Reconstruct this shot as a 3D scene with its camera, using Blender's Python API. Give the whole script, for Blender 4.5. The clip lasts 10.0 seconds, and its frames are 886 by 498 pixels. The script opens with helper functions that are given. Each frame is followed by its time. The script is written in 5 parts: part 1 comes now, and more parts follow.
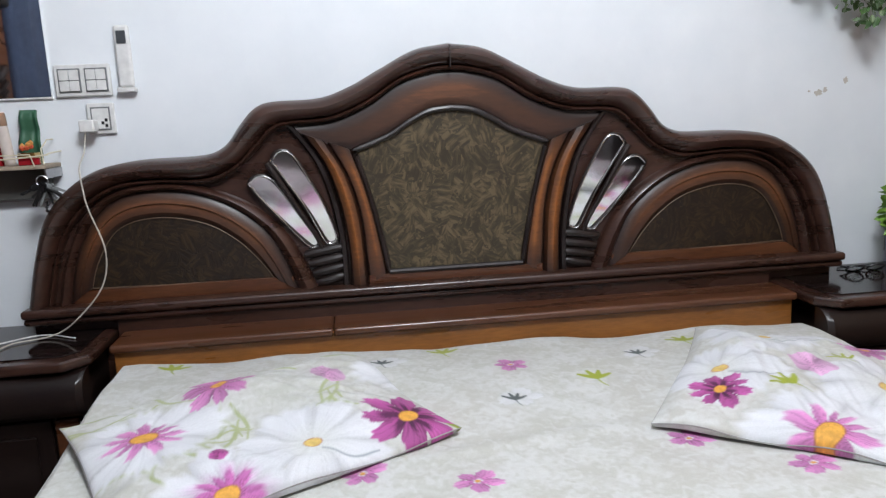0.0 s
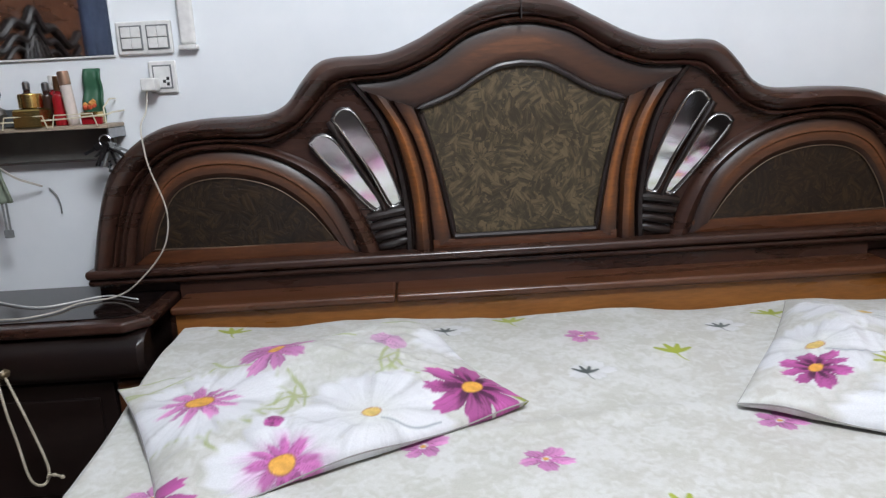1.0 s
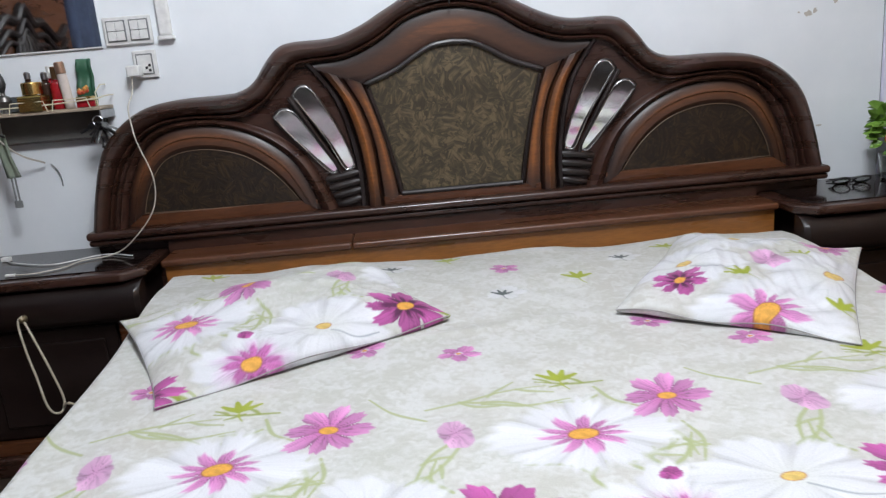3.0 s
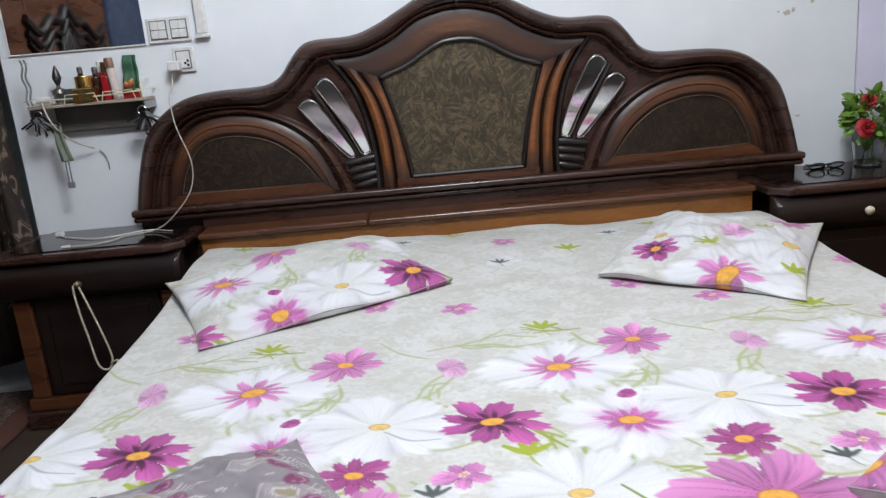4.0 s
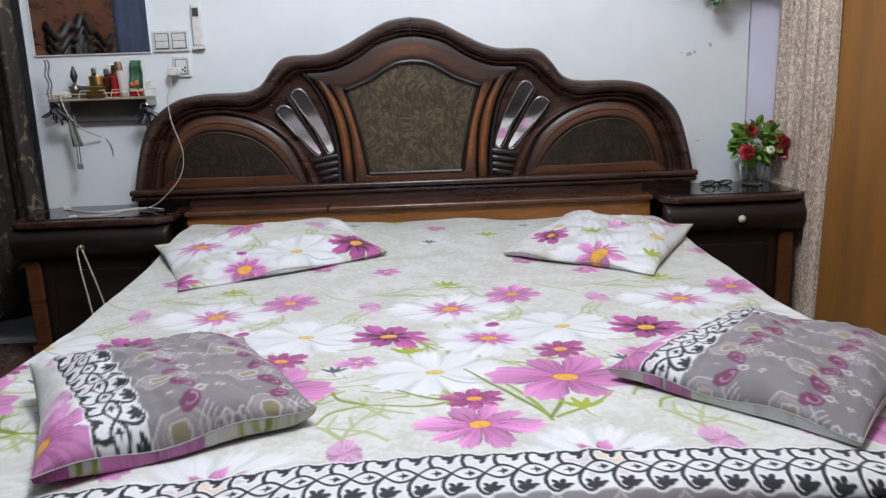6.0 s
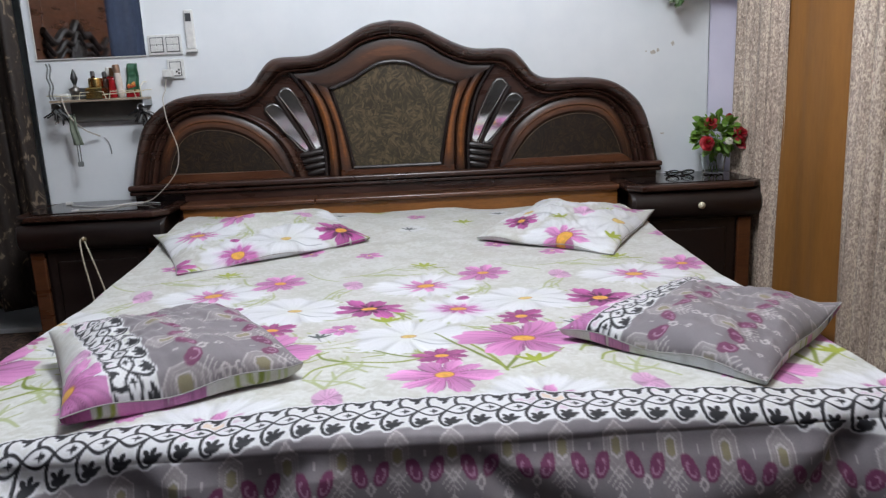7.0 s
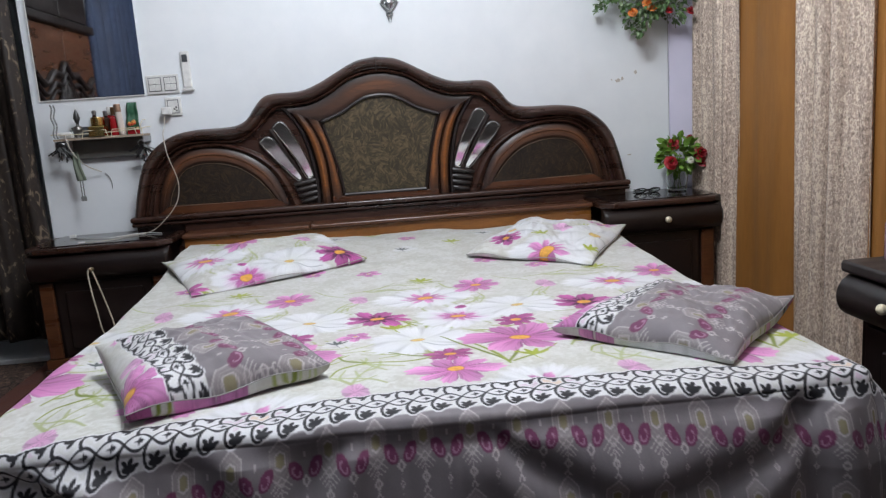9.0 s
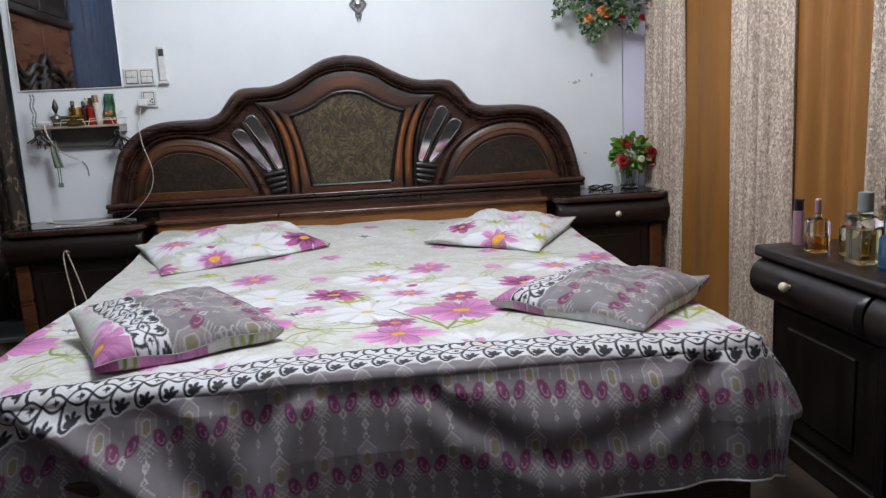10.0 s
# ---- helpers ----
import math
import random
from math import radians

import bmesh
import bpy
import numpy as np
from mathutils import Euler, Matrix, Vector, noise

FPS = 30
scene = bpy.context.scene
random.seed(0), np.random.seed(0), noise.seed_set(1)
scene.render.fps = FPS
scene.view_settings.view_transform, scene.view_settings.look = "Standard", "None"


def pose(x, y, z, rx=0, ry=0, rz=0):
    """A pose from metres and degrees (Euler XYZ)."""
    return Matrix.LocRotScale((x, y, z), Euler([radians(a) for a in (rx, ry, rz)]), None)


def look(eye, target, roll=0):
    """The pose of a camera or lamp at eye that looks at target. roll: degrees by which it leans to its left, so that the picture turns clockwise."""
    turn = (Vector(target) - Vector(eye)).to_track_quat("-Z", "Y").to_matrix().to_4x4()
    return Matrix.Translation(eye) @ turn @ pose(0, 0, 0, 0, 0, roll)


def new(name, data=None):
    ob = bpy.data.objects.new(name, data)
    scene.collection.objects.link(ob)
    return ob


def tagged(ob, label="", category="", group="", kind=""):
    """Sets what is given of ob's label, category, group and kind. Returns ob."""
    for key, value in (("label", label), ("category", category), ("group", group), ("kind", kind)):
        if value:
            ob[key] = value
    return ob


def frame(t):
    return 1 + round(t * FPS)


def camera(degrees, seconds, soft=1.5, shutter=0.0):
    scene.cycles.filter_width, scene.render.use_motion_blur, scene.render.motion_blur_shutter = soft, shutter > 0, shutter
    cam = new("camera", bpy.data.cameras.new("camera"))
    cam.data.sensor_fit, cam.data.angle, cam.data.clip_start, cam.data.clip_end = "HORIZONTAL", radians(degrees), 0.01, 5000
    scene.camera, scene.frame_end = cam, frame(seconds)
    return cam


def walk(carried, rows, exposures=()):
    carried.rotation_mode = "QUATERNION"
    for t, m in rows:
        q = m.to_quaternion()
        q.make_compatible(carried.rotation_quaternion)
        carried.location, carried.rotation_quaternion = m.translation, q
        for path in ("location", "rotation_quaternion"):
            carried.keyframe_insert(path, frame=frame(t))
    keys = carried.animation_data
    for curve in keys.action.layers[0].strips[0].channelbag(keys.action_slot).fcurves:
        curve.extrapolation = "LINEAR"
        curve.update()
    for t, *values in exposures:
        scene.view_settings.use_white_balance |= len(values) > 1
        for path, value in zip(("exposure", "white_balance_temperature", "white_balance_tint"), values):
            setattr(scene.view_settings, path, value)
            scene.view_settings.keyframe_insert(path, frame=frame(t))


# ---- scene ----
cam = camera(60.9, 10.0, soft=1.3)
PATH = [
    (0, (0.193, 0.01, 1.087), (0.429, 1.962, 0.722), -2.6),
    (0.5, (0.191, 0.095, 1.062), (0.279, 2.053, 0.663), -2.8),
    (1, (0.2, 0.097, 1.053), (0.256, 2.048, 0.621), -3.0),
    (1.5, (0.197, 0.031, 1.054), (0.258, 1.977, 0.597), -3.8),
    (2, (0.172, -0.093, 1.056), (0.257, 1.849, 0.585), -4.3),
    (2.5, (0.219, -0.177, 1.048), (0.313, 1.761, 0.565), -5.1),
    (2.7, (0.262, -0.198, 1.044), (0.353, 1.739, 0.556), -5.0),
    (3.8, (0.348, -0.43, 1.034), (0.351, 1.513, 0.558), -5.4),
    (4, (0.334, -0.487, 1.028), (0.355, 1.453, 0.544), -5.0),
    (4.5, (0.345, -0.611, 1.034), (0.376, 1.331, 0.558), -4.5),
    (5, (0.43, -0.721, 1.012), (0.463, 1.227, 0.559), -2.7),
    (5.5, (0.484, -0.852, 1.002), (0.517, 1.098, 0.562), -1.8),
    (5.7, (0.489, -0.896, 0.999), (0.526, 1.058, 0.571), -1.8),
    (6.8, (0.505, -1.146, 0.98), (0.573, 0.808, 0.561), -2.6),
    (7, (0.53, -1.167, 0.983), (0.597, 0.786, 0.561), -2.6),
    (7.5, (0.593, -1.217, 0.974), (0.657, 0.736, 0.546), -2.5),
    (8, (0.606, -1.246, 0.975), (0.669, 0.707, 0.551), -3.1),
    (8.5, (0.527, -1.301, 0.994), (0.614, 0.66, 0.61), -3.9),
    (9, (0.438, -1.373, 0.994), (0.592, 0.589, 0.639), -4.0),
    (9.5, (0.45, -1.449, 0.982), (0.636, 0.513, 0.64), -4.1),
    (10, (0.505, -1.561, 0.956), (0.709, 0.398, 0.609), -2.9),
]
walk(cam, [(t, look(eye, target, roll)) for t, eye, target, roll in PATH], [(0, 0.10), (2.7, 0.10), (5, -0.03), (7.5, -0.08), (10, -0.10)])

# ---- world and light ----
world = bpy.data.worlds.new("world")
world.use_nodes = True
world.node_tree.nodes["Background"].inputs[0].default_value = (0.75, 0.85, 1.0, 1)
world.node_tree.nodes["Background"].inputs[1].default_value = 0.12
scene.world = world


bulb = bpy.data.lights.new("ceiling_bulb", "POINT")
bulb.energy, bulb.color, bulb.shadow_soft_size = 142, (0.878, 0.92, 0.985), 0.27
lamp = new("ceiling_bulb", bulb)
lamp.location = (0.50, 0.20, 2.40)
scene.view_settings.exposure = 0.0


# ---- materials ----
def material(name):
    mat = bpy.data.materials.new(name)
    mat.use_nodes = True
    tree = mat.node_tree
    return mat, tree, tree.nodes["Principled BSDF"]


def node(tree, kind, **inputs):
    n = tree.nodes.new(kind)
    for key, value in inputs.items():
        n.inputs[key.replace("_", " ")].default_value = value
    return n


def ramp(tree, source, stops):
    r = tree.nodes.new("ShaderNodeValToRGB")
    while len(r.color_ramp.elements) < len(stops):
        r.color_ramp.elements.new(0.5)
    for e, (at, c) in zip(r.color_ramp.elements, stops):
        e.position, e.color = at, (*c, 1) if len(c) == 3 else c
    tree.links.new(source, r.inputs[0])
    return r


def bump(tree, source, bsdf, strength, distance=0.002):
    b = node(tree, "ShaderNodeBump", Strength=strength, Distance=distance)
    tree.links.new(source, b.inputs["Height"])
    tree.links.new(b.outputs[0], bsdf.inputs["Normal"])


def coords(tree, scale=(1, 1, 1)):
    c, m = tree.nodes.new("ShaderNodeTexCoord"), tree.nodes.new("ShaderNodeMapping")
    m.inputs["Scale"].default_value = scale
    tree.links.new(c.outputs["Object"], m.inputs[0])
    return m.outputs[0]


def noisy(name, dark, light, scale=20.0, rough=0.5, stretch=(1, 1, 1), bumps=0.1, metal=0.0, coat=0.0, spread=(0.3, 0.7), detail=5.0, rough_var=0.12):
    """A surface whose colour wanders between two tones at a coarse and a fine scale."""
    mat, tree, bsdf = material(name)
    at = coords(tree, stretch)
    fine, wide = node(tree, "ShaderNodeTexNoise", Scale=scale, Detail=detail, Roughness=0.6), node(tree, "ShaderNodeTexNoise", Scale=scale * 0.13, Detail=3.0)
    for n in (fine, wide):
        tree.links.new(at, n.inputs["Vector"])
    mix = node(tree, "ShaderNodeMath")
    mix.operation = "MULTIPLY_ADD"
    tree.links.new(wide.outputs[0], mix.inputs[0])
    mix.inputs[1].default_value = 0.5
    half = node(tree, "ShaderNodeMath")
    half.operation = "MULTIPLY"
    half.inputs[1].default_value = 0.5
    tree.links.new(fine.outputs[0], half.inputs[0])
    tree.links.new(half.outputs[0], mix.inputs[2])
    c = ramp(tree, mix.outputs[0], [(spread[0], dark), (spread[1], light)])
    tree.links.new(c.outputs[0], bsdf.inputs["Base Color"])
    r = ramp(tree, wide.outputs[0], [(0.3, (rough - rough_var,) * 3), (0.7, (rough + rough_var,) * 3)])
    tree.links.new(r.outputs[0], bsdf.inputs["Roughness"])
    bsdf.inputs["Metallic"].default_value = metal
    bsdf.inputs["Coat Weight"].default_value = coat
    bsdf.inputs["Coat Roughness"].default_value = 0.15
    if bumps:
        bump(tree, fine.outputs[0], bsdf, bumps)
    return mat


def plain(name, colour, rough=0.4, metal=0.0, **more):
    mat, tree, bsdf = material(name)
    n = node(tree, "ShaderNodeTexNoise", Scale=60.0, Detail=3.0)
    tree.links.new(coords(tree), n.inputs["Vector"])
    c = ramp(tree, n.outputs[0], [(0.3, [v * 0.86 for v in colour]), (0.7, colour)])
    tree.links.new(c.outputs[0], bsdf.inputs["Base Color"])
    bsdf.inputs["Roughness"].default_value, bsdf.inputs["Metallic"].default_value = rough, metal
    for key, value in more.items():
        bsdf.inputs[key.replace("_", " ")].default_value = value
    return mat


def glass(name, colour, rough=0.03):
    mat, tree, bsdf = material(name)
    bsdf.inputs["Base Color"].default_value = (*colour, 1)
    bsdf.inputs["Transmission Weight"].default_value, bsdf.inputs["Roughness"].default_value, bsdf.inputs["IOR"].default_value = 1.0, rough, 1.45
    return mat


def printed(name):
    """Printed cotton: the dye is in the mesh's colour attribute, the weave is fine relief."""
    mat, tree, bsdf = material(name)
    dye = tree.nodes.new("ShaderNodeAttribute")
    dye.attribute_name = "dye"
    n = node(tree, "ShaderNodeTexNoise", Scale=420.0, Detail=2.0)
    tree.links.new(coords(tree), n.inputs["Vector"])
    c = ramp(tree, n.outputs[0], [(0.3, (0.90, 0.90, 0.90)), (0.7, (1, 1, 1))])
    m = tree.nodes.new("ShaderNodeMix")
    m.data_type, m.blend_type = "RGBA", "MULTIPLY"
    m.inputs[0].default_value = 1.0
    tree.links.new(dye.outputs["Color"], m.inputs[6])
    tree.links.new(c.outputs[0], m.inputs[7])
    tree.links.new(m.outputs[2], bsdf.inputs["Base Color"])
    bsdf.inputs["Roughness"].default_value = 0.62
    bsdf.inputs["Sheen Weight"].default_value = 0.15
    bsdf.inputs["Specular IOR Level"].default_value = 0.3
    wide = node(tree, "ShaderNodeTexNoise", Scale=14.0, Detail=4.0)
    tree.links.new(coords(tree), wide.inputs["Vector"])
    bump(tree, wide.outputs[0], bsdf, 0.25, 0.01)
    return mat


def fibre_panel(name, dark, light):
    """Matted brown-green pile with short strokes running every way."""
    mat, tree, bsdf = material(name)
    at = coords(tree)
    cell = node(tree, "ShaderNodeTexVoronoi", Scale=30.0)
    warp = tree.nodes.new("ShaderNodeVectorMath")
    warp.operation = "MULTIPLY_ADD"
    warp.inputs[1].default_value = (0.09, 0.09, 0.09)
    rough_at = node(tree, "ShaderNodeTexNoise", Scale=28.0, Detail=3.0)
    tree.links.new(at, rough_at.inputs["Vector"])
    tree.links.new(rough_at.outputs["Color"], warp.inputs[0])
    tree.links.new(at, warp.inputs[2])
    tree.links.new(warp.outputs[0], cell.inputs["Vector"])
    part_of = tree.nodes.new("ShaderNodeSeparateColor")
    tree.links.new(cell.outputs["Color"], part_of.inputs[0])
    angle = node(tree, "ShaderNodeMath")
    angle.operation = "MULTIPLY"
    angle.inputs[1].default_value = 6.0
    tree.links.new(part_of.outputs[0], angle.inputs[0])
    spin = tree.nodes.new("ShaderNodeVectorRotate")
    spin.rotation_type = "Y_AXIS"
    tree.links.new(at, spin.inputs["Vector"])
    tree.links.new(angle.outputs[0], spin.inputs["Angle"])
    flat = tree.nodes.new("ShaderNodeMapping")
    flat.inputs["Scale"].default_value = (20, 20, 120)
    tree.links.new(spin.outputs[0], flat.inputs[0])
    w = node(tree, "ShaderNodeTexNoise", Scale=1.0, Detail=3.0)
    tree.links.new(flat.outputs[0], w.inputs["Vector"])
    mixw = node(tree, "ShaderNodeMath")
    mixw.operation = "MULTIPLY_ADD"
    mixw.inputs[1].default_value = 0.30
    tree.links.new(rough_at.outputs[0], mixw.inputs[0])
    half = node(tree, "ShaderNodeMath")
    half.operation = "MULTIPLY"
    half.inputs[1].default_value = 0.74
    tree.links.new(w.outputs[0], half.inputs[0])
    tree.links.new(half.outputs[0], mixw.inputs[2])
    c = ramp(tree, mixw.outputs[0], [(0.43, dark), (0.52, [(a + b) / 2.8 for a, b in zip(dark, light)]), (0.63, light)])
    tree.links.new(c.outputs[0], bsdf.inputs["Base Color"])
    bsdf.inputs["Roughness"].default_value = 0.42
    bump(tree, w.outputs[0], bsdf, 0.5, 0.003)
    return mat


WALL = noisy("wall_paint", (0.70, 0.74, 0.77), (0.80, 0.83, 0.85), 7.0, 0.5, bumps=0.06, detail=6.0)
# south wall only: room darkness put into the colour, for the insets to reflect
WALL_DARKENED = noisy("darkened_wall", (0.065, 0.060, 0.056), (0.11, 0.10, 0.095), 7.0, 0.6, bumps=0.05)
LILAC = noisy("lilac_paint", (0.66, 0.64, 0.78), (0.74, 0.72, 0.86), 9.0, 0.5, bumps=0.05)
CEIL = noisy("ceiling_paint", (0.72, 0.74, 0.75), (0.80, 0.81, 0.82), 6.0, 0.7, bumps=0.03)
TILE = noisy("floor_tile", (0.040, 0.027, 0.020), (0.075, 0.052, 0.038), 9.0, 0.35, bumps=0.02)
GROUT = noisy("grout", (0.030, 0.024, 0.019), (0.055, 0.045, 0.036), 30.0, 0.8)
THRESH = noisy("threshold_marble", (0.36, 0.37, 0.38), (0.52, 0.53, 0.54), 12.0, 0.35, bumps=0.02)
WOOD_DARK = noisy("dark_stained_wood", (0.018, 0.0083, 0.0064), (0.060, 0.025, 0.016), 30.0, 0.30, (1, 1, 5), 0.05, coat=0.25)
WOOD_BLACK = noisy("black_brown_wood", (0.006, 0.0033, 0.003), (0.015, 0.0075, 0.006), 30.0, 0.40, (1, 1, 4), 0.05, coat=0.08)
WOOD_MID = noisy("brown_stained_wood", (0.042, 0.0135, 0.006), (0.125, 0.043, 0.015), 26.0, 0.34, (1, 1, 6), 0.05, coat=0.2)
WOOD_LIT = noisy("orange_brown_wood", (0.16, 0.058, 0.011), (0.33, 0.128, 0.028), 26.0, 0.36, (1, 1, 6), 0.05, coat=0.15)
WOOD_LEDGE = noisy("reddish_brown_wood", (0.052, 0.019, 0.009), (0.120, 0.043, 0.018), 22.0, 0.30, (0.4, 4, 4), 0.05, coat=0.25)
WOOD_RED = noisy("worn_red_wood", (0.045, 0.013, 0.008), (0.10, 0.032, 0.020), 22.0, 0.35, (4, 0.5, 4), 0.05, coat=0.2)
GLOSS_TOP = noisy("dark_glossy_top", (0.006, 0.004, 0.004), (0.018, 0.011, 0.010), 14.0, 0.09, bumps=0.0, rough_var=0.04)
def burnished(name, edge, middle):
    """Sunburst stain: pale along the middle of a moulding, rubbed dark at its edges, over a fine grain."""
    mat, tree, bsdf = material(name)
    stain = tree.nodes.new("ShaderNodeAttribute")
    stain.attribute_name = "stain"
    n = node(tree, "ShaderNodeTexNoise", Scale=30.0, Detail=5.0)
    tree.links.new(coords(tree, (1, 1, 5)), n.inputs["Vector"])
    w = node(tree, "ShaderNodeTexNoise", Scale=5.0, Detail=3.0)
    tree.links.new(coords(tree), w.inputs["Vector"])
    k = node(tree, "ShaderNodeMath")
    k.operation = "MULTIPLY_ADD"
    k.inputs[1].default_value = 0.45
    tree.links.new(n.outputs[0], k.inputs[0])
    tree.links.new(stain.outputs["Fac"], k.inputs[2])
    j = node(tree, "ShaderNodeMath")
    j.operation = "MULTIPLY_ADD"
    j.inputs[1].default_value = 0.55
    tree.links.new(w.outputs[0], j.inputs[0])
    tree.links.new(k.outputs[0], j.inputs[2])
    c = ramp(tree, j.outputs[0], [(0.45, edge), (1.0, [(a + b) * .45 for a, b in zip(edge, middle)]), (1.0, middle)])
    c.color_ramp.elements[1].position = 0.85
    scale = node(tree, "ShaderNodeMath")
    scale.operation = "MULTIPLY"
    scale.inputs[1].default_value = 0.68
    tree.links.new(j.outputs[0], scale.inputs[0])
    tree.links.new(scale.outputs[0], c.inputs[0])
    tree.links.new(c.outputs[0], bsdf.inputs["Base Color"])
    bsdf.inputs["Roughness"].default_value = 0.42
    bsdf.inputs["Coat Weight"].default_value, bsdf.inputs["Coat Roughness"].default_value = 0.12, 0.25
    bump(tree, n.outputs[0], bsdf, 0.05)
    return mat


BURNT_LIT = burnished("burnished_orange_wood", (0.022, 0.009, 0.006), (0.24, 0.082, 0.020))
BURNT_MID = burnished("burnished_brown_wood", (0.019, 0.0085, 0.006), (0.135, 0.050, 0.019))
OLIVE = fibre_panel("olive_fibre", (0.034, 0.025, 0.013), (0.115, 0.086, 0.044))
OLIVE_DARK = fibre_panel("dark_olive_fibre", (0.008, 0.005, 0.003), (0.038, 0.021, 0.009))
MIRROR = plain("mirror", (0.86, 0.88, 0.88), 0.03, 1.0)
MIRROR_OLD = noisy("dull_mirror", (0.70, 0.71, 0.70), (0.84, 0.85, 0.84), 12.0, 0.06, bumps=0.03, metal=1.0, rough_var=0.03)
BEZEL = plain("pale_bevelled_glass", (0.62, 0.62, 0.61), 0.25, 0.8)
CHROME = plain("grey_metal", (0.42, 0.42, 0.43), 0.3, 1.0)
GOLD = plain("gold_cap", (0.72, 0.50, 0.18), 0.25, 1.0)
BRASS_LINE = plain("fine_brass_line", (0.16, 0.11, 0.07), 0.5, 0.3)
PLASTIC = plain("white_plastic", (0.74, 0.74, 0.72), 0.35)
IVORY = plain("ivory_plastic", (0.66, 0.60, 0.44), 0.3)
PLASTIC_GREY = plain("grey_plastic", (0.20, 0.21, 0.21), 0.4)
SCREEN_GREY = plain("dark_grey_display", (0.07, 0.075, 0.08), 0.3)
BLACK = plain("black_plastic", (0.012, 0.012, 0.013), 0.35)
CABLE = plain("off_white_cable", (0.50, 0.46, 0.40), 0.45)
PEARL = plain("cream_beads", (0.62, 0.55, 0.42), 0.35)
SHELF_GREY = noisy("grey_laminate", (0.10, 0.10, 0.09), (0.17, 0.165, 0.15), 20.0, 0.45)
GLASS = glass("clear_glass", (0.95, 0.98, 0.97))
CURTAIN_TAN = noisy("tan_curtain_cloth", (0.235, 0.098, 0.019), (0.325, 0.138, 0.028), 60.0, 0.62, (1, 1, 0.2), 0.12)
BLUE_CLOTH = noisy("navy_cloth", (0.012, 0.02, 0.045), (0.035, 0.055, 0.11), 18.0, 0.8, (1, 1, 0.3), 0.2)
PRINT = printed("printed_cotton")


def lace(name, ground, thread, shine):
    mat, tree, bsdf = material(name)
    at = coords(tree, (1, 1, 0.55))
    n = node(tree, "ShaderNodeTexNoise", Scale=135.0, Detail=4.0, Distortion=1.2)
    v = node(tree, "ShaderNodeTexVoronoi", Scale=150.0)
    w = node(tree, "ShaderNodeTexNoise", Scale=60.0, Detail=3.0)
    tree.links.new(coords(tree, (1, 1, 0.035)), w.inputs["Vector"])
    for k in (v, n):
        tree.links.new(at, k.inputs["Vector"])
    m = node(tree, "ShaderNodeMath")
    m.operation = "MULTIPLY_ADD"
    m.inputs[1].default_value = 0.28
    tree.links.new(v.outputs["Distance"], m.inputs[0])
    tree.links.new(n.outputs[0], m.inputs[2])
    m2 = node(tree, "ShaderNodeMath")
    m2.operation = "MULTIPLY_ADD"
    m2.inputs[1].default_value = 0.50
    tree.links.new(w.outputs[0], m2.inputs[0])
    tree.links.new(m.outputs[0], m2.inputs[2])
    # the last, palest stop paints the sequins' sparkle into the base colour
    c = ramp(tree, m2.outputs[0], [(0.62, ground), (0.84, thread), (0.97, [min(1, t * 1.25) for t in thread]), (1.0, (0.72, 0.62, 0.50))])
    tree.links.new(c.outputs[0], bsdf.inputs["Base Color"])
    g = ramp(tree, n.outputs[0], [(0.56, (0, 0, 0)), (0.64, (1, 1, 1))])
    s = node(tree, "ShaderNodeMath")
    s.operation = "MULTIPLY"
    s.inputs[1].default_value = shine
    tree.links.new(g.outputs[0], s.inputs[0])
    tree.links.new(s.outputs[0], bsdf.inputs["Metallic"])
    bsdf.inputs["Roughness"].default_value = 0.34
    bump(tree, m.outputs[0], bsdf, 0.9, 0.005)
    return mat


LACE = lace("sequinned_lace", (0.205, 0.150, 0.115), (0.44, 0.345, 0.278), 0.5)


def brocade(name):
    mat, tree, bsdf = material(name)
    at = coords(tree, (1, 1, 0.6))
    n = node(tree, "ShaderNodeTexNoise", Scale=20.0, Detail=3.0, Distortion=2.2)
    tree.links.new(at, n.inputs["Vector"])
    c = ramp(tree, n.outputs[0], [(0.5, (0.016, 0.010, 0.007)), (0.60, (0.030, 0.019, 0.013)), (0.66, (0.17, 0.13, 0.09))])
    tree.links.new(c.outputs[0], bsdf.inputs["Base Color"])
    bsdf.inputs["Roughness"].default_value = 0.6
    bump(tree, n.outputs[0], bsdf, 0.3)
    return mat


BROCADE = brocade("dark_brocade")


def rug_pile(name):
    mat, tree, bsdf = material(name)
    at = coords(tree)
    n = node(tree, "ShaderNodeTexNoise", Scale=22.0, Detail=2.0, Distortion=1.8)
    tree.links.new(at, n.inputs["Vector"])
    c = ramp(tree, n.outputs[0], [(0.42, (0.020, 0.011, 0.009)), (0.5, (0.11, 0.065, 0.045)), (0.54, (0.022, 0.012, 0.010)), (0.66, (0.14, 0.09, 0.06))])
    tree.links.new(c.outputs[0], bsdf.inputs["Base Color"])
    bsdf.inputs["Roughness"].default_value = 0.9
    f = node(tree, "ShaderNodeTexNoise", Scale=400.0, Detail=2.0)
    tree.links.new(at, f.inputs["Vector"])
    bump(tree, f.outputs[0], bsdf, 0.6)
    return mat


RUG = rug_pile("patterned_rug_pile")


# ---- shaping helpers ----
def empty(name, at=(0, 0, 0)):
    ob = new(name)
    ob.location = at
    ob.empty_display_size = 0.1
    return ob


